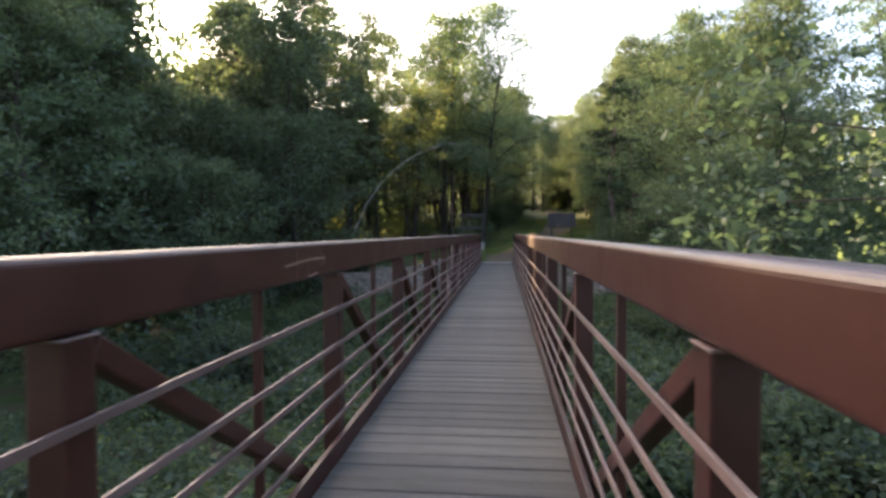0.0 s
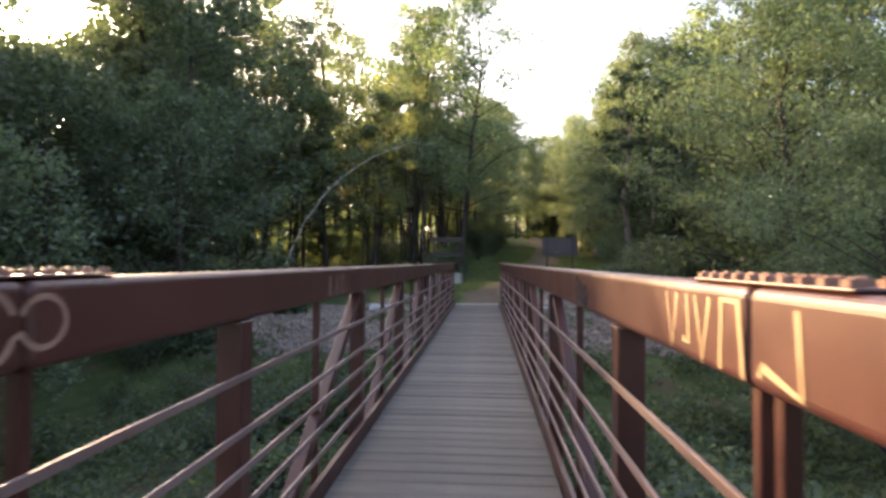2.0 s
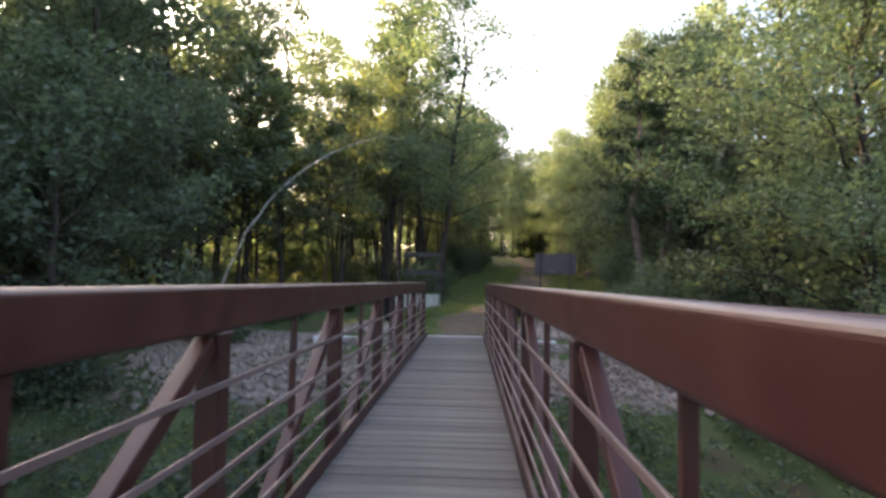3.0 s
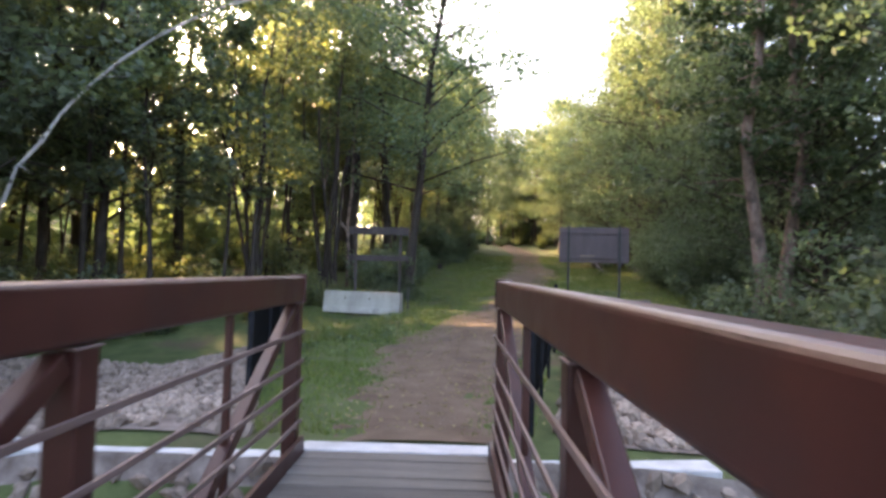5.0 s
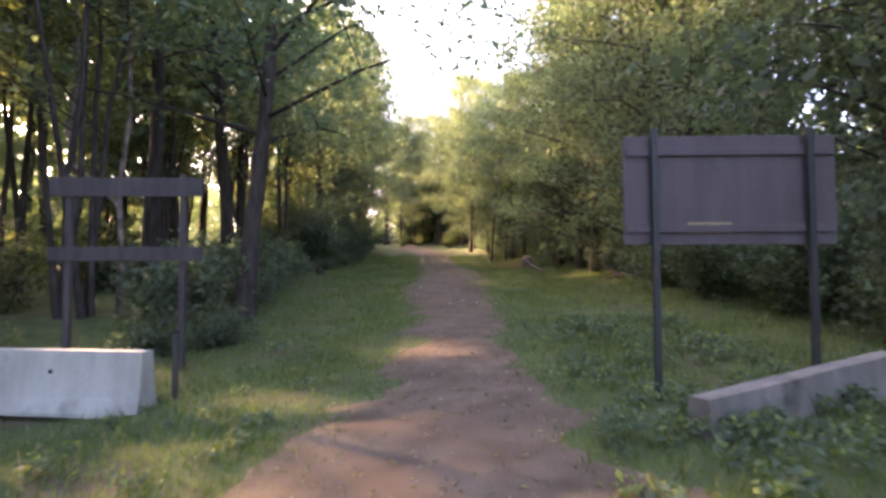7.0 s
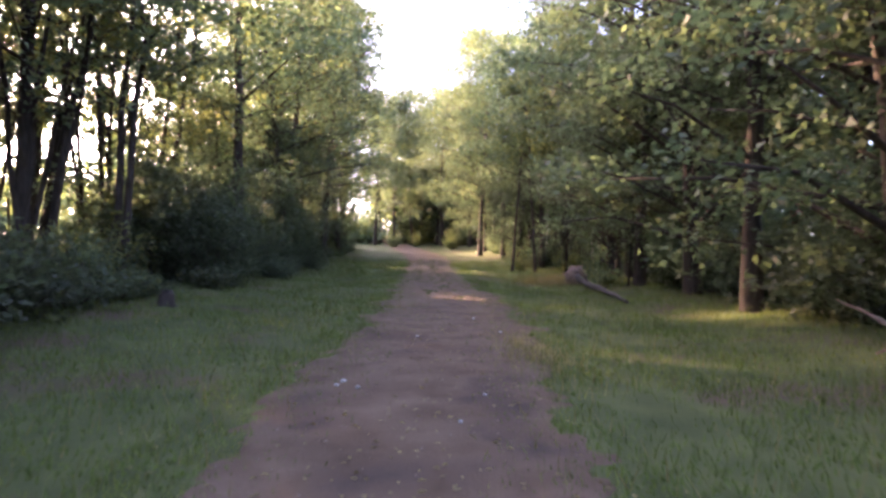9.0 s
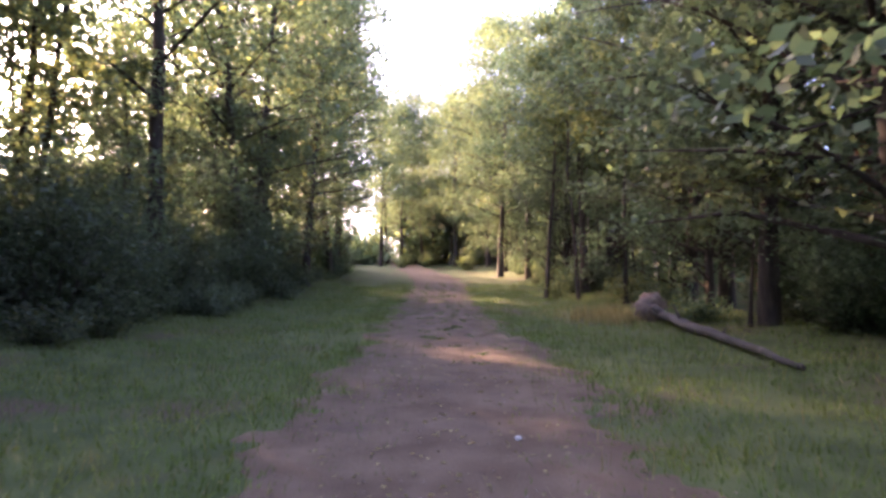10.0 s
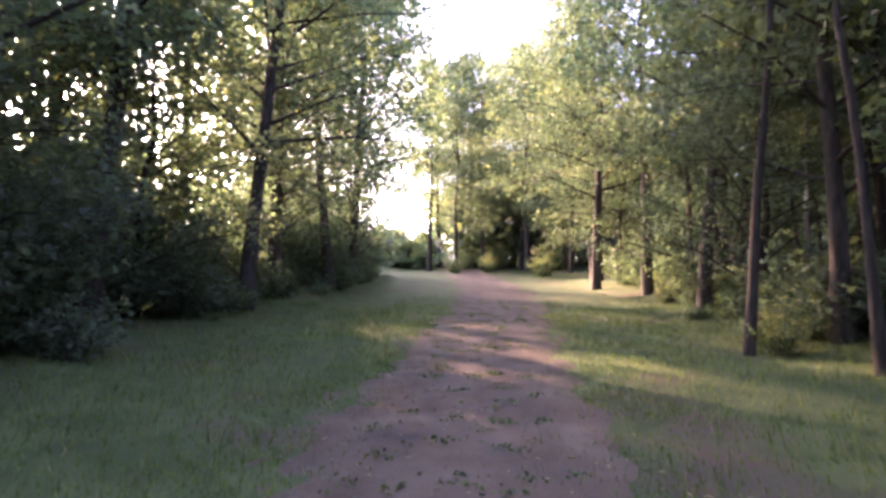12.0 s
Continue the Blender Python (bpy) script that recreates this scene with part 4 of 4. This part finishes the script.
def build_riprap():
    heap = new("riprap")
    tagged(heap, "bank of loose grey broken riprap stones beside the bridge", "stones")
    kinds = [stone_mesh(i) for i in range(8)]
    r = random.Random(5)
    spots = []
    for side in (-1, 1):
        for _ in range(5600):
            y = r.uniform(-3.5, 10.5)
            near = 1.3 if y < 0.5 else (1.55 + 0.275 * y if side < 0 else 1.35 + 0.2 * y)
            x = side * (near + r.random() ** 1.2 * (9.5 if side < 0 else 6.0))
            if side > 0 and (y > 7.7 or (y > 0.5 and x < 1.62 + 0.22 * y + 0.6 * step01(6, 7.6, y))):
                continue
            if abs(x) < 4.9 and -0.05 < y < 0.5:
                continue
            spots.append((x, y, r.uniform(0.05, 0.135)))
    spots.sort(key=lambda s: abs(s[1] - 1.5) + 0.8 * abs(abs(s[0]) - 3.0))
    verts, faces = [], []
    for i, (x, y, s) in enumerate(spots):
        z = ground_z(x, y) + s * 0.35 + (0.07 if y < 0 else 0)
        m = pose(x, y, z, r.uniform(0, 360), r.uniform(0, 360), r.uniform(0, 360)) @ Matrix.Diagonal((s * r.uniform(0.8, 1.4), s, s, 1))
        if i < 290:
            ob = new("stone", kinds[i % 8])
            ob.parent = heap
            ob.matrix_basis = m
        else:
            me = kinds[i % 8]
            b = len(verts)
            verts += [m @ v.co for v in me.vertices]
            faces += [tuple(b + k for k in p.vertices) for p in me.polygons]
    rest = obj("rubble", verts, faces, STONE, heap)
    rest["kind"] = "stuff"
    # stony soil under the stones
    for side in (-1, 1):
        xs = [side * (1.52 + 0.3 * i) for i in range(28 if side < 0 else 18)]
        ys = [0.42 + 0.3 * i for i in range(30 if side < 0 else 23)]
        vs = [(x + side * 0.26 * y, y, ground_z(x + side * 0.26 * y, y) + (0.03 if abs(x) > 1.6 and min(len(xs) - 1 - i, len(ys) - 1 - j) + 3 * noise.noise(Vector((x, y, 40))) > 1.5 else -0.06)) for j, y in enumerate(ys) for i, x in enumerate(xs)]
        w = len(xs)
        fs = [(j * w + i, j * w + i + 1, (j + 1) * w + i + 1, (j + 1) * w + i) for j in range(len(ys) - 1) for i in range(w - 1)]
        obj("stony_soil", vs, fs, GRAVEL, heap, True, "brown stony soil between the stones")
        ys = [-3.6 + 0.3 * i for i in range(13)]
        xs = [side * (1.0 + 0.3 * i) for i in range(26)]
        vs = [(x, y, ground_z(x, y) + (0.06 if min(len(xs) - 1 - i, j) + 3 * noise.noise(Vector((x, y, 41))) > 1.5 else -0.06)) for j, y in enumerate(ys) for i, x in enumerate(xs)]
        w = len(xs)
        fs = [(j * w + i, j * w + i + 1, (j + 1) * w + i + 1, (j + 1) * w + i) for j in range(len(ys) - 1) for i in range(w - 1)]
        obj("stony_soil", vs, fs, GRAVEL, heap, True, "brown stony soil between the stones")


build_riprap()

# ================= grass =================
def blades(name, label, spots, h, w, mat):
    n = len(spots)
    p = np.array(spots)
    ang = RNG.uniform(0, 6.28, n)
    hh = h * RNG.uniform(0.5, 1.4, n)
    ww = w * RNG.uniform(0.7, 1.3, n)
    side = np.stack([np.cos(ang), np.sin(ang), 0 * ang], 1) * ww[:, None] * 0.5
    bend = np.stack([np.cos(ang + 1.57 + RNG.normal(0, 0.6, n)), np.sin(ang + 1.57), 0 * ang], 1) * (hh * RNG.uniform(0.1, 0.8, n))[:, None]
    v = np.empty((n, 3, 3))
    v[:, 0], v[:, 1] = p - side, p + side
    v[:, 2] = p + bend + np.stack([0 * hh, 0 * hh, hh], 1)
    me = bpy.data.meshes.new(name)
    me.vertices.add(n * 3)
    me.vertices.foreach_set("co", v.reshape(-1))
    me.loops.add(n * 3)
    me.loops.foreach_set("vertex_index", np.arange(n * 3, dtype=np.int32))
    me.polygons.add(n)
    me.polygons.foreach_set("loop_start", np.arange(0, n * 3, 3, dtype=np.int32))
    me.materials.append(mat)
    me.update(calc_edges=True)
    return tagged(new(name, me), label, "grass", kind="stuff")


def verge_spots(n, lo, hi, y0, y1, thin=0.0):
    out = []
    while len(out) < n:
        ly = y0 + (y1 - y0) * RNG.random() ** 1.3
        u = RNG.uniform(lo, hi) * (1 if RNG.random() < 0.5 else -1)
        lx = trail_mid(ly) + u
        if lx < -6.5 or (abs(u) < 1.5 and RNG.random() < thin + 0.35 * (abs(u) < 1.0)):
            continue
        x, y = place(lx, ly)
        if y < 9 and (x < -1.5 - 0.27 * y or x > 1.35 + 0.2 * y + 0.3 * step01(7, 9, y)):
            continue
        if noise.noise(Vector((x * 0.6, y * 0.6, 3))) + RNG.uniform(-0.5, 0.5) < -0.25:
            continue
        out.append((x, y, ground_z(x, y) - 0.01))
    return out


def pale_here(s):
    return noise.noise(Vector((s[0] * 0.45, s[1] * 0.45, 12))) + 0.5 * noise.noise(Vector((s[0] * 1.7, s[1] * 1.7, 14))) > 0.12


SHORT = verge_spots(175000, 0.55, 9.0, 0.6, 72, 0.45)
blades("grass", "short green trailside grass", [s for s in SHORT if not pale_here(s)], 0.075, 0.018, GRASS)
blades("grass", "short pale yellowish trailside grass", [s for s in SHORT if pale_here(s)], 0.075, 0.018, GRASS_PALE)
blades("grass", "thin low grass creeping over the trail's ragged edges", verge_spots(60000, 0.8, 2.6, 0.6, 70), 0.055, 0.015, GRASS)
blades("grass", "taller green grass tufts on the verges", verge_spots(26000, 1.8, 8.5, 8, 75), 0.20, 0.016, GRASS)
blades("grass", "dry straw grass tufts beside the root plate", [(*p, ground_z(*p)) for p in [place(7.9 + RNG.normal() * 0.75, 52.6 + RNG.normal() * 0.9) for _ in range(1100)]], 0.45, 0.016, DRY)
blades("grass", "dry straw grass along the trail edge", [(*p, ground_z(*p)) for p in [place(trail_mid(35) + 1.75 + RNG.normal() * 0.3, 35.3 + RNG.normal() * 1.1) for _ in range(900)]], 0.16, 0.014, DRY)
blades("grass", "dry straw-coloured grass on the verges", verge_spots(7000, 1.2, 8.5, 8, 70), 0.2, 0.012, DRY)


# ================= paint on the chords =================
def strokes(lines, x, width, mat, label, name="paint_stroke"):
    """Spray-painted lines on a chord's inner face, each a part of its own; points are (y, z)."""
    sgn = -1 if x > 0 else 1
    for k, line in enumerate(lines):
        vs, fs = [], []
        pts = [Vector((0, a, b)) for a, b in line]
        if 4 < len(pts) < 16 and name == "painted_letter" and k not in (0, 4):
            ext = [pts[0] * 2 - pts[1]] + pts + [pts[-1] * 2 - pts[-2]]
            pts = [(2 * b + (c - a) * t + (2 * a - 5 * b + 4 * c - d) * t * t + (3 * b - a - 3 * c + d) * t ** 3) * 0.5
                   for a, b, c, d in zip(ext, ext[1:], ext[2:], ext[3:]) for t in (0, 0.25, 0.5, 0.75)] + [pts[-1]]
        for i, p in enumerate(pts):
            d = pts[min(i + 1, len(pts) - 1)] - pts[max(i - 1, 0)]
            nrm = Vector((0, -d.z, d.y)).normalized() * width * 0.5 * (0.85 + 0.3 * ((i * 7) % 5) / 5)
            e = x + sgn * (0.0012 + 0.0003 * k)
            vs.append((e, *(p + nrm).yz)), vs.append((e, *(p - nrm).yz))
        fs = [(2 * i, 2 * i + 1, 2 * i + 3, 2 * i + 2) for i in range(len(pts) - 1)]
        obj(name, vs, fs, mat, BRIDGE, False, label)


def arc(cy, cz, ry, rz, a0, a1, n=18):
    return [(cy + ry * math.cos(radians(a0 + (a1 - a0) * i / n)), cz + rz * math.sin(radians(a0 + (a1 - a0) * i / n))) for i in range(n + 1)]


def letters(text, y, z, size, x, stretch, mat, label):
    """Sprayed letters on a chord's inner face, with the built-in font, one part a letter."""
    sgn = -1 if x > 0 else 1
    for i, c in enumerate(text):
        if c == " ":
            continue
        cu = bpy.data.curves.new("painted_letter", "FONT")
        cu.body, cu.size = c, size
        tmp = new("painted_letter", cu)
        me = bpy.data.meshes.new_from_object(tmp.evaluated_get(bpy.context.evaluated_depsgraph_get()))
        bpy.data.objects.remove(tmp)
        me.materials.append(mat)
        ob = new("painted_letter", me)
        ob.parent = BRIDGE
        ob.matrix_basis = Matrix.Translation((x + sgn * 0.003, y + sgn * i * size * 0.52 * stretch, z)) @ Matrix(((0, 0, sgn, 0), (sgn, 0, 0, 0), (0, 1, 0, 0), (0, 0, 0, 1))) @ Matrix.Diagonal((stretch, 1, 1, 1))
        ob["label"] = label + " " + c


R, L = 0.98, -0.98
# MISS Me? sprayed by hand, read from the deck
def miss_me():
    k = lambda s, z: (-29.27 - s, 1.515 + z)
    lines = [[k(0.06, 0.0), k(0.165, 0.222), k(0.215, 0.045), k(0.295, 0.222), k(0.335, 0.008)], [k(0.43, 0.20), k(0.447, 0.018)]]
    for s in (0.585, 0.765):
        lines.append([k(s + 0.10, 0.15), k(s + 0.07, 0.185), k(s + 0.01, 0.18), k(s - 0.01, 0.15), k(s + 0.03, 0.11), k(s + 0.09, 0.07), k(s + 0.11, 0.03), k(s + 0.06, 0.015), k(s, 0.03), k(s, 0.005)])
    lines.append([k(1.02, 0.0), k(1.08, 0.21), k(1.14, 0.05), k(1.20, 0.21), k(1.26, 0.0)])
    lines.append([k(1.34, 0.09), k(1.42, 0.10), k(1.45, 0.15), k(1.40, 0.20), k(1.35, 0.16), k(1.33, 0.08), k(1.37, 0.02), k(1.43, 0.01), k(1.46, 0.05)])
    lines.append([k(1.55, 0.15), k(1.58, 0.19), k(1.64, 0.19), k(1.66, 0.14), k(1.61, 0.10), k(1.60, 0.06)])
    lines.append([k(1.59, 0.03), k(1.61, 0.01)])
    strokes(lines, R, 0.017, PAINT_TAN, "tan sprayed letter of the words MISS Me?", "painted_letter")


miss_me()
strokes([arc(-24.0, 1.635, 0.10, 0.10, 20, 340) + arc(-23.79, 1.64, 0.09, 0.075, 200, 520)], L, 0.020, PAINT_FADED, "faded tan spray-painted double loop")
letters("B & C", -20.64, 1.530, 0.25, L, 0.78, PAINT_FADED, "faded tan spray-painted letter")
strokes([[(-23.18, 1.72), (-23.25, 1.53), (-23.30, 1.72)], [(-23.40, 1.72), (-23.42, 1.56), (-23.36, 1.57)], [(-23.48, 1.72), (-23.54, 1.52), (-23.60, 1.72)],
         [(-23.68, 1.52), (-23.69, 1.72), (-23.80, 1.72), (-23.83, 1.52)], [(-24.10, 1.72), (-24.12, 1.53), (-23.94, 1.57), (-23.92, 1.54)]], R, 0.024, PAINT_TAN, "dripping tan spray-painted scrawl")
strokes([arc(-21.08, 1.63, 0.06, 0.08, 0, 360), arc(-21.25, 1.62, 0.05, 0.06, 0, 400), arc(-21.42, 1.60, 0.07, 0.06, 40, 420), [(-21.2, 1.70), (-21.24, 1.54)], [(-21.33, 1.66), (-21.42, 1.55), (-21.48, 1.63)], [(-21.12, 1.58), (-21.2, 1.57), (-21.27, 1.60)], [(-21.36, 1.58), (-21.44, 1.56), (-21.5, 1.57)], [(-21.3, 1.52), (-21.38, 1.6)]], R, 0.042, PAINT_BLACK, "smeared black spray-painted scrawl")
strokes([[(-32.95, 1.62), (-32.5, 1.645), (-32.12, 1.645)], [(-32.74, 1.72), (-32.73, 1.52)], [(-32.52, 1.72), (-32.51, 1.52)], [(-32.25, 1.72), (-32.18, 1.64), (-32.14, 1.60), (-32.24, 1.60)], [(-32.5, 1.525), (-32.3, 1.54)]], L, 0.018, PAINT_FADED, "faded tan spray-painted lines")


# ================= fallen wood =================
def fallen_log(name, label, pts, radii, root=0.0):
    th = new(name)
    r = random.Random(len(pts) * 7 + int(root * 10))
    fine, rad = [], []
    for i in range(len(pts) - 1):
        a, b = Vector(pts[i]), Vector(pts[i + 1])
        for k in range(4):
            fine.append(a.lerp(b, k / 4) + Vector((r.gauss(0, 0.03), 0, r.gauss(0, 0.012))))
            rad.append((radii[i] + (radii[i + 1] - radii[i]) * k / 4) * r.uniform(0.85, 1.15))
    fine.append(Vector(pts[-1])), rad.append(radii[-1])
    vs, fs = [], []
    tube(vs, fs, fine, rad, 9)
    for k in range(3, len(fine) - 2, 4):
        out = Vector((r.uniform(-1, 1), r.uniform(-0.4, 0.4), r.uniform(0.2, 1))).normalized()
        tube(vs, fs, [fine[k], fine[k] + out * 0.14, fine[k] + out * r.uniform(0.25, 0.6) + Vector((0, 0.1, 0))], [rad[k] * 0.5, rad[k] * 0.35, 0.008], 5)
    obj("trunk", vs, fs, LOGBARK if root else DEADWOOD, th, True)
    if root:
        p, d = Vector(pts[0]), (Vector(pts[0]) - Vector(pts[1])).normalized()
        r = random.Random(2)
        vs, fs = [], []
        side = Vector((-d.y, d.x, 0)).normalized()
        for i in range(16):
            a = 6.283 * i / 16 + r.uniform(-0.15, 0.15)
            out = side * math.cos(a) + Vector((0, 0, 1)) * math.sin(a)
            q = p + out * root * r.uniform(0.55, 1.0) + d * r.uniform(0.0, 0.35)
            tube(vs, fs, [p - d * 0.3, p.lerp(q, 0.5) + d * 0.15, q], [0.14, 0.08, 0.02], 5)
        obj("root", vs, fs, DEADWOOD, th, True, "torn grey roots")
        bm = bmesh.new()
        bmesh.ops.create_icosphere(bm, subdivisions=3, radius=1)
        for v in bm.verts:
            k = 1 + 0.35 * noise.noise(v.co * 2.3) + 0.18 * noise.noise(v.co * 6)
            v.co = p + (side * v.co.x + Vector((0, 0, 1)) * v.co.z) * root * 0.72 * k + d * v.co.y * 0.24 * k
        part("root_plate", bm, DEADWOOD, th, "lumpy earth-clogged root plate", True)
    tagged(th, label, "log", group="fallen wood")


def on(lx, ly, up):
    x, y = place(lx, ly)
    return (x, y, ground_z(x, y) + up)


fallen_log("fallen_tree", "grey fallen tree trunk with upturned root plate", [on(9.0, 51.6, 0.38), on(8.95, 50.2, 0.25), on(8.7, 48.3, 0.20), on(8.75, 46.2, 0.14), on(8.45, 43.2, 0.09)], [0.16, 0.14, 0.125, 0.10, 0.05], 0.66)
fallen_log("fallen_log", "pale broken log lying at the wood's edge", [on(13.6, 36.0, 0.2), on(12.6, 34.6, 0.28), on(11.8, 33.0, 0.15)], [0.16, 0.15, 0.12])
fallen_log("dead_branch", "pale bare dead branch in the grass", [on(10.0, 34.0, 0.05), on(9.75, 34.6, 0.45), on(9.5, 35.3, 0.75)], [0.05, 0.04, 0.015])
fallen_log("dead_branch", "pale bare dead branch in the grass", [on(10.5, 33.4, 0.05), on(9.9, 33.8, 0.30), on(9.2, 34.0, 0.08)], [0.06, 0.045, 0.02])
stump = new("tree_stump")
vs, fs = [], []
r = random.Random(4)
tube(vs, fs, [on(-4.5, 40.2, h) for h in (-0.1, 0.06, 0.16, 0.28, 0.38)], [0.30, 0.22, 0.19, 0.18, 0.13], 14)
for k, v in enumerate(vs):
    out = 1 + 0.22 * noise.noise(Vector((3.0 * math.cos(k % 14 * 0.449), 3.0 * math.sin(k % 14 * 0.449), 0.2 * (k // 14))))
    c = Vector((*place(-4.5, 40.2), v.z))
    vs[k] = c + (v - c) * out + Vector((0, 0, r.uniform(-0.12, 0.10) * (k >= 56)))
obj("trunk", vs, fs, BARK, stump, True)
tagged(stump, "dark rotten stump in the undergrowth", "stump")


# ================= weeds in the stream valley =================
def valley_weeds():
    """A carpet of broad weeds on the valley floor and its slopes."""
    cs, rs = [], []
    r = random.Random(9)
    for _ in range(2800):
        x, y = r.uniform(-12, 11), r.uniform(-47, -1.5)
        if ((x - 9.5) / 4.6) ** 2 + ((y + 19) / 4.8) ** 2 < 1:
            continue
        if y > -4 and abs(x) < 8:
            continue
        h = 0.35 + 0.7 * max(0.0, noise.noise(Vector((x * 0.3, y * 0.3, 8)))) + r.uniform(0, 0.35)
        cs.append((x, y, ground_z(x, y) + h * 0.6)), rs.append(0.35 + 0.4 * h)
    me = leaves_mesh("weeds", cs, rs, 140000, 0.15, 0.75, 0, (LEAF, LEAF_YELLOW), k=4)
    tagged(new("weeds", me), "thick green weeds covering the stream valley floor", "weeds", kind="stuff")


valley_weeds()


def dark_flat():
    """A sheet of bare dark ground beside the stream."""
    vs, fs = [(9.5, -19.0, ground_z(9.5, -19.0) + 0.05)], []
    for j in range(1, 9):
        for i in range(40):
            a = 6.2832 * i / 40
            f = j / 8 * (1 + 0.18 * math.sin(3 * a + 1) + 0.1 * math.sin(7 * a))
            x, y = 9.5 + 4.6 * f * math.cos(a), -19.0 + 4.8 * f * math.sin(a)
            vs.append((x, y, ground_z(x, y) + 0.05 - 0.12 * (j == 8)))
    fs = [(0, 1 + i, 1 + (i + 1) % 40) for i in range(40)]
    fs += [(1 + 40 * j + i, 1 + 40 * (j + 1) + i, 1 + 40 * (j + 1) + (i + 1) % 40, 1 + 40 * j + (i + 1) % 40) for j in range(7) for i in range(40)]
    tagged(obj("dark_ground_patch", vs, fs, DARK_GROUND, None, True), "bare dark ground beside the stream under the bridge", "mud", kind="structure")


dark_flat()


def verge_weeds():
    """Broad-leaved weeds on the verges by the fence and barrier, and low tufts in the dirt."""
    cs, rs = [], []
    r = random.Random(31)
    for _ in range(420):
        ly = r.uniform(5.5, 20)
        u = r.uniform(1.35, 4.2) if r.random() < 0.75 else -r.uniform(1.9, 4.0)
        x, y = place(trail_mid(ly) + u, ly)
        if y < 7.2 and x > 1.2 + 0.2 * y:
            continue
        h = 0.04 + 0.12 * max(0.0, noise.noise(Vector((x * 0.8, y * 0.8, 21)))) + 0.05 * (u > 2.2)
        cs.append((x, y, ground_z(x, y) + h)), rs.append(0.10 + h)
    for k in range(70):
        a = r.uniform(0, 6.28)
        cs.append((5.65 + 1.9 * math.cos(a) + r.gauss(0, 0.2), 12.75 + 0.6 * math.sin(a), ground_z(5.65, 12.7) + 0.06)), rs.append(0.15)
    me = leaves_mesh("weeds", cs, rs, 15000, 0.075, 0.6, 0, (LEAF, GRASS_PALE), k=4)
    tagged(new("weeds", me), "low broad-leaved green weeds along the trail edges", "weeds", kind="stuff")
    cs, rs = [], []
    for _ in range(230):
        ly = r.uniform(44, 74)
        u = r.gauss(0, 0.75)
        x, y = place(trail_mid(ly) + u, ly)
        cs.append((x, y, ground_z(x, y) + 0.045)), rs.append(r.uniform(0.06, 0.22))
    me = leaves_mesh("weeds", cs, rs, 4200, 0.05, 0.16, 0, (GRASS, LEAF), k=4)
    tagged(new("weeds", me), "thin green weed tufts growing in the trail dirt", "weeds", kind="stuff")


verge_weeds()


# ================= litter on the trail =================
def trail_litter():
    """Small stones and fallen leaves lying on the dirt."""
    r = random.Random(21)
    vs, fs, lv, lf = [], [], [], []
    for i in range(4600):
        ly = 0.8 + 62 * r.random() ** 1.2
        u = r.gauss(0, 1.1)
        if abs(u) > 2.4:
            continue
        x, y = place(trail_mid(ly) + u, ly)
        z = ground_z(x, y) + 0.034
        if i % 3:
            s, a = r.uniform(0.02, 0.05), r.uniform(0, 6.28)
            c, d = math.cos(a) * s, math.sin(a) * s
            b = len(lv)
            lv += [(x - c, y - d, z), (x - d * 0.5, y + c * 0.5, z + r.uniform(0.004, 0.02)), (x + c, y + d, z + 0.006), (x + d * 0.5, y - c * 0.5, z + r.uniform(0.004, 0.02))]
            lf.append((b, b + 1, b + 2, b + 3))
        else:
            s = r.uniform(0.008, 0.022)
            b = len(vs)
            vs += [(x + s * r.uniform(0.7, 1.3), y, z), (x, y + s, z), (x - s * r.uniform(0.7, 1.3), y, z), (x, y - s, z), (x, y, z + s * 0.8)]
            fs += [(b, b + 1, b + 4), (b + 1, b + 2, b + 4), (b + 2, b + 3, b + 4), (b + 3, b, b + 4)]
    tagged(obj("pebbles", vs, fs, STONE), "small grey pebbles scattered on the dirt trail", "pebbles", kind="stuff")
    tagged(obj("leaf_litter", lv, lf, DRY), "dry fallen leaves scattered on the dirt trail", "leaves", kind="stuff")


trail_litter()


def pale_stones():
    """A few pale fist-sized stones lying loose on the dirt."""
    r = random.Random(77)
    for k in range(14):
        ly = r.uniform(24, 40)
        x, y = place(trail_mid(ly) + r.uniform(-1.3, 1.3), ly)
        bm = bmesh.new()
        bmesh.ops.create_icosphere(bm, subdivisions=2, radius=r.uniform(0.022, 0.045))
        for v in bm.verts:
            v.co *= 1 + 0.25 * noise.noise(v.co * 30 + Vector((k, 0, 0)))
            v.co.z *= 0.6
        ob = part("pale_stone", bm, CONCRETE, None, "", True)
        ob.matrix_basis = pose(x, y, ground_z(x, y) + 0.045, 0, 0, r.uniform(0, 360))
        tagged(ob, "small pale whitish stone lying on the dirt trail", "stone", group="loose stones")


pale_stones()

# ================= deck planks =================
def build_planks():
    kinds = []
    for i in range(6):
        bm = box_bm((-0.925, 0.004, -0.06), (0.925, 0.234, 0.0), 0.006)
        for v in bm.verts:
            v.co.z += random.uniform(-0.004, 0.004)
        me = bpy.data.meshes.new("plank")
        bm.to_mesh(me)
        bm.free()
        me.materials.append(WOOD)
        kinds.append(me)
    r = random.Random(3)
    for i in range(204):
        y = -0.239 * (i + 1)
        if y < FAR_END:
            break
        ob = new("plank", kinds[r.randrange(6)])
        ob.parent = BRIDGE
        ob.matrix_basis = pose(r.uniform(-0.003, 0.003), y, r.uniform(-0.003, 0.003), 0, r.uniform(-0.12, 0.12), r.uniform(-0.1, 0.1))


build_planks()
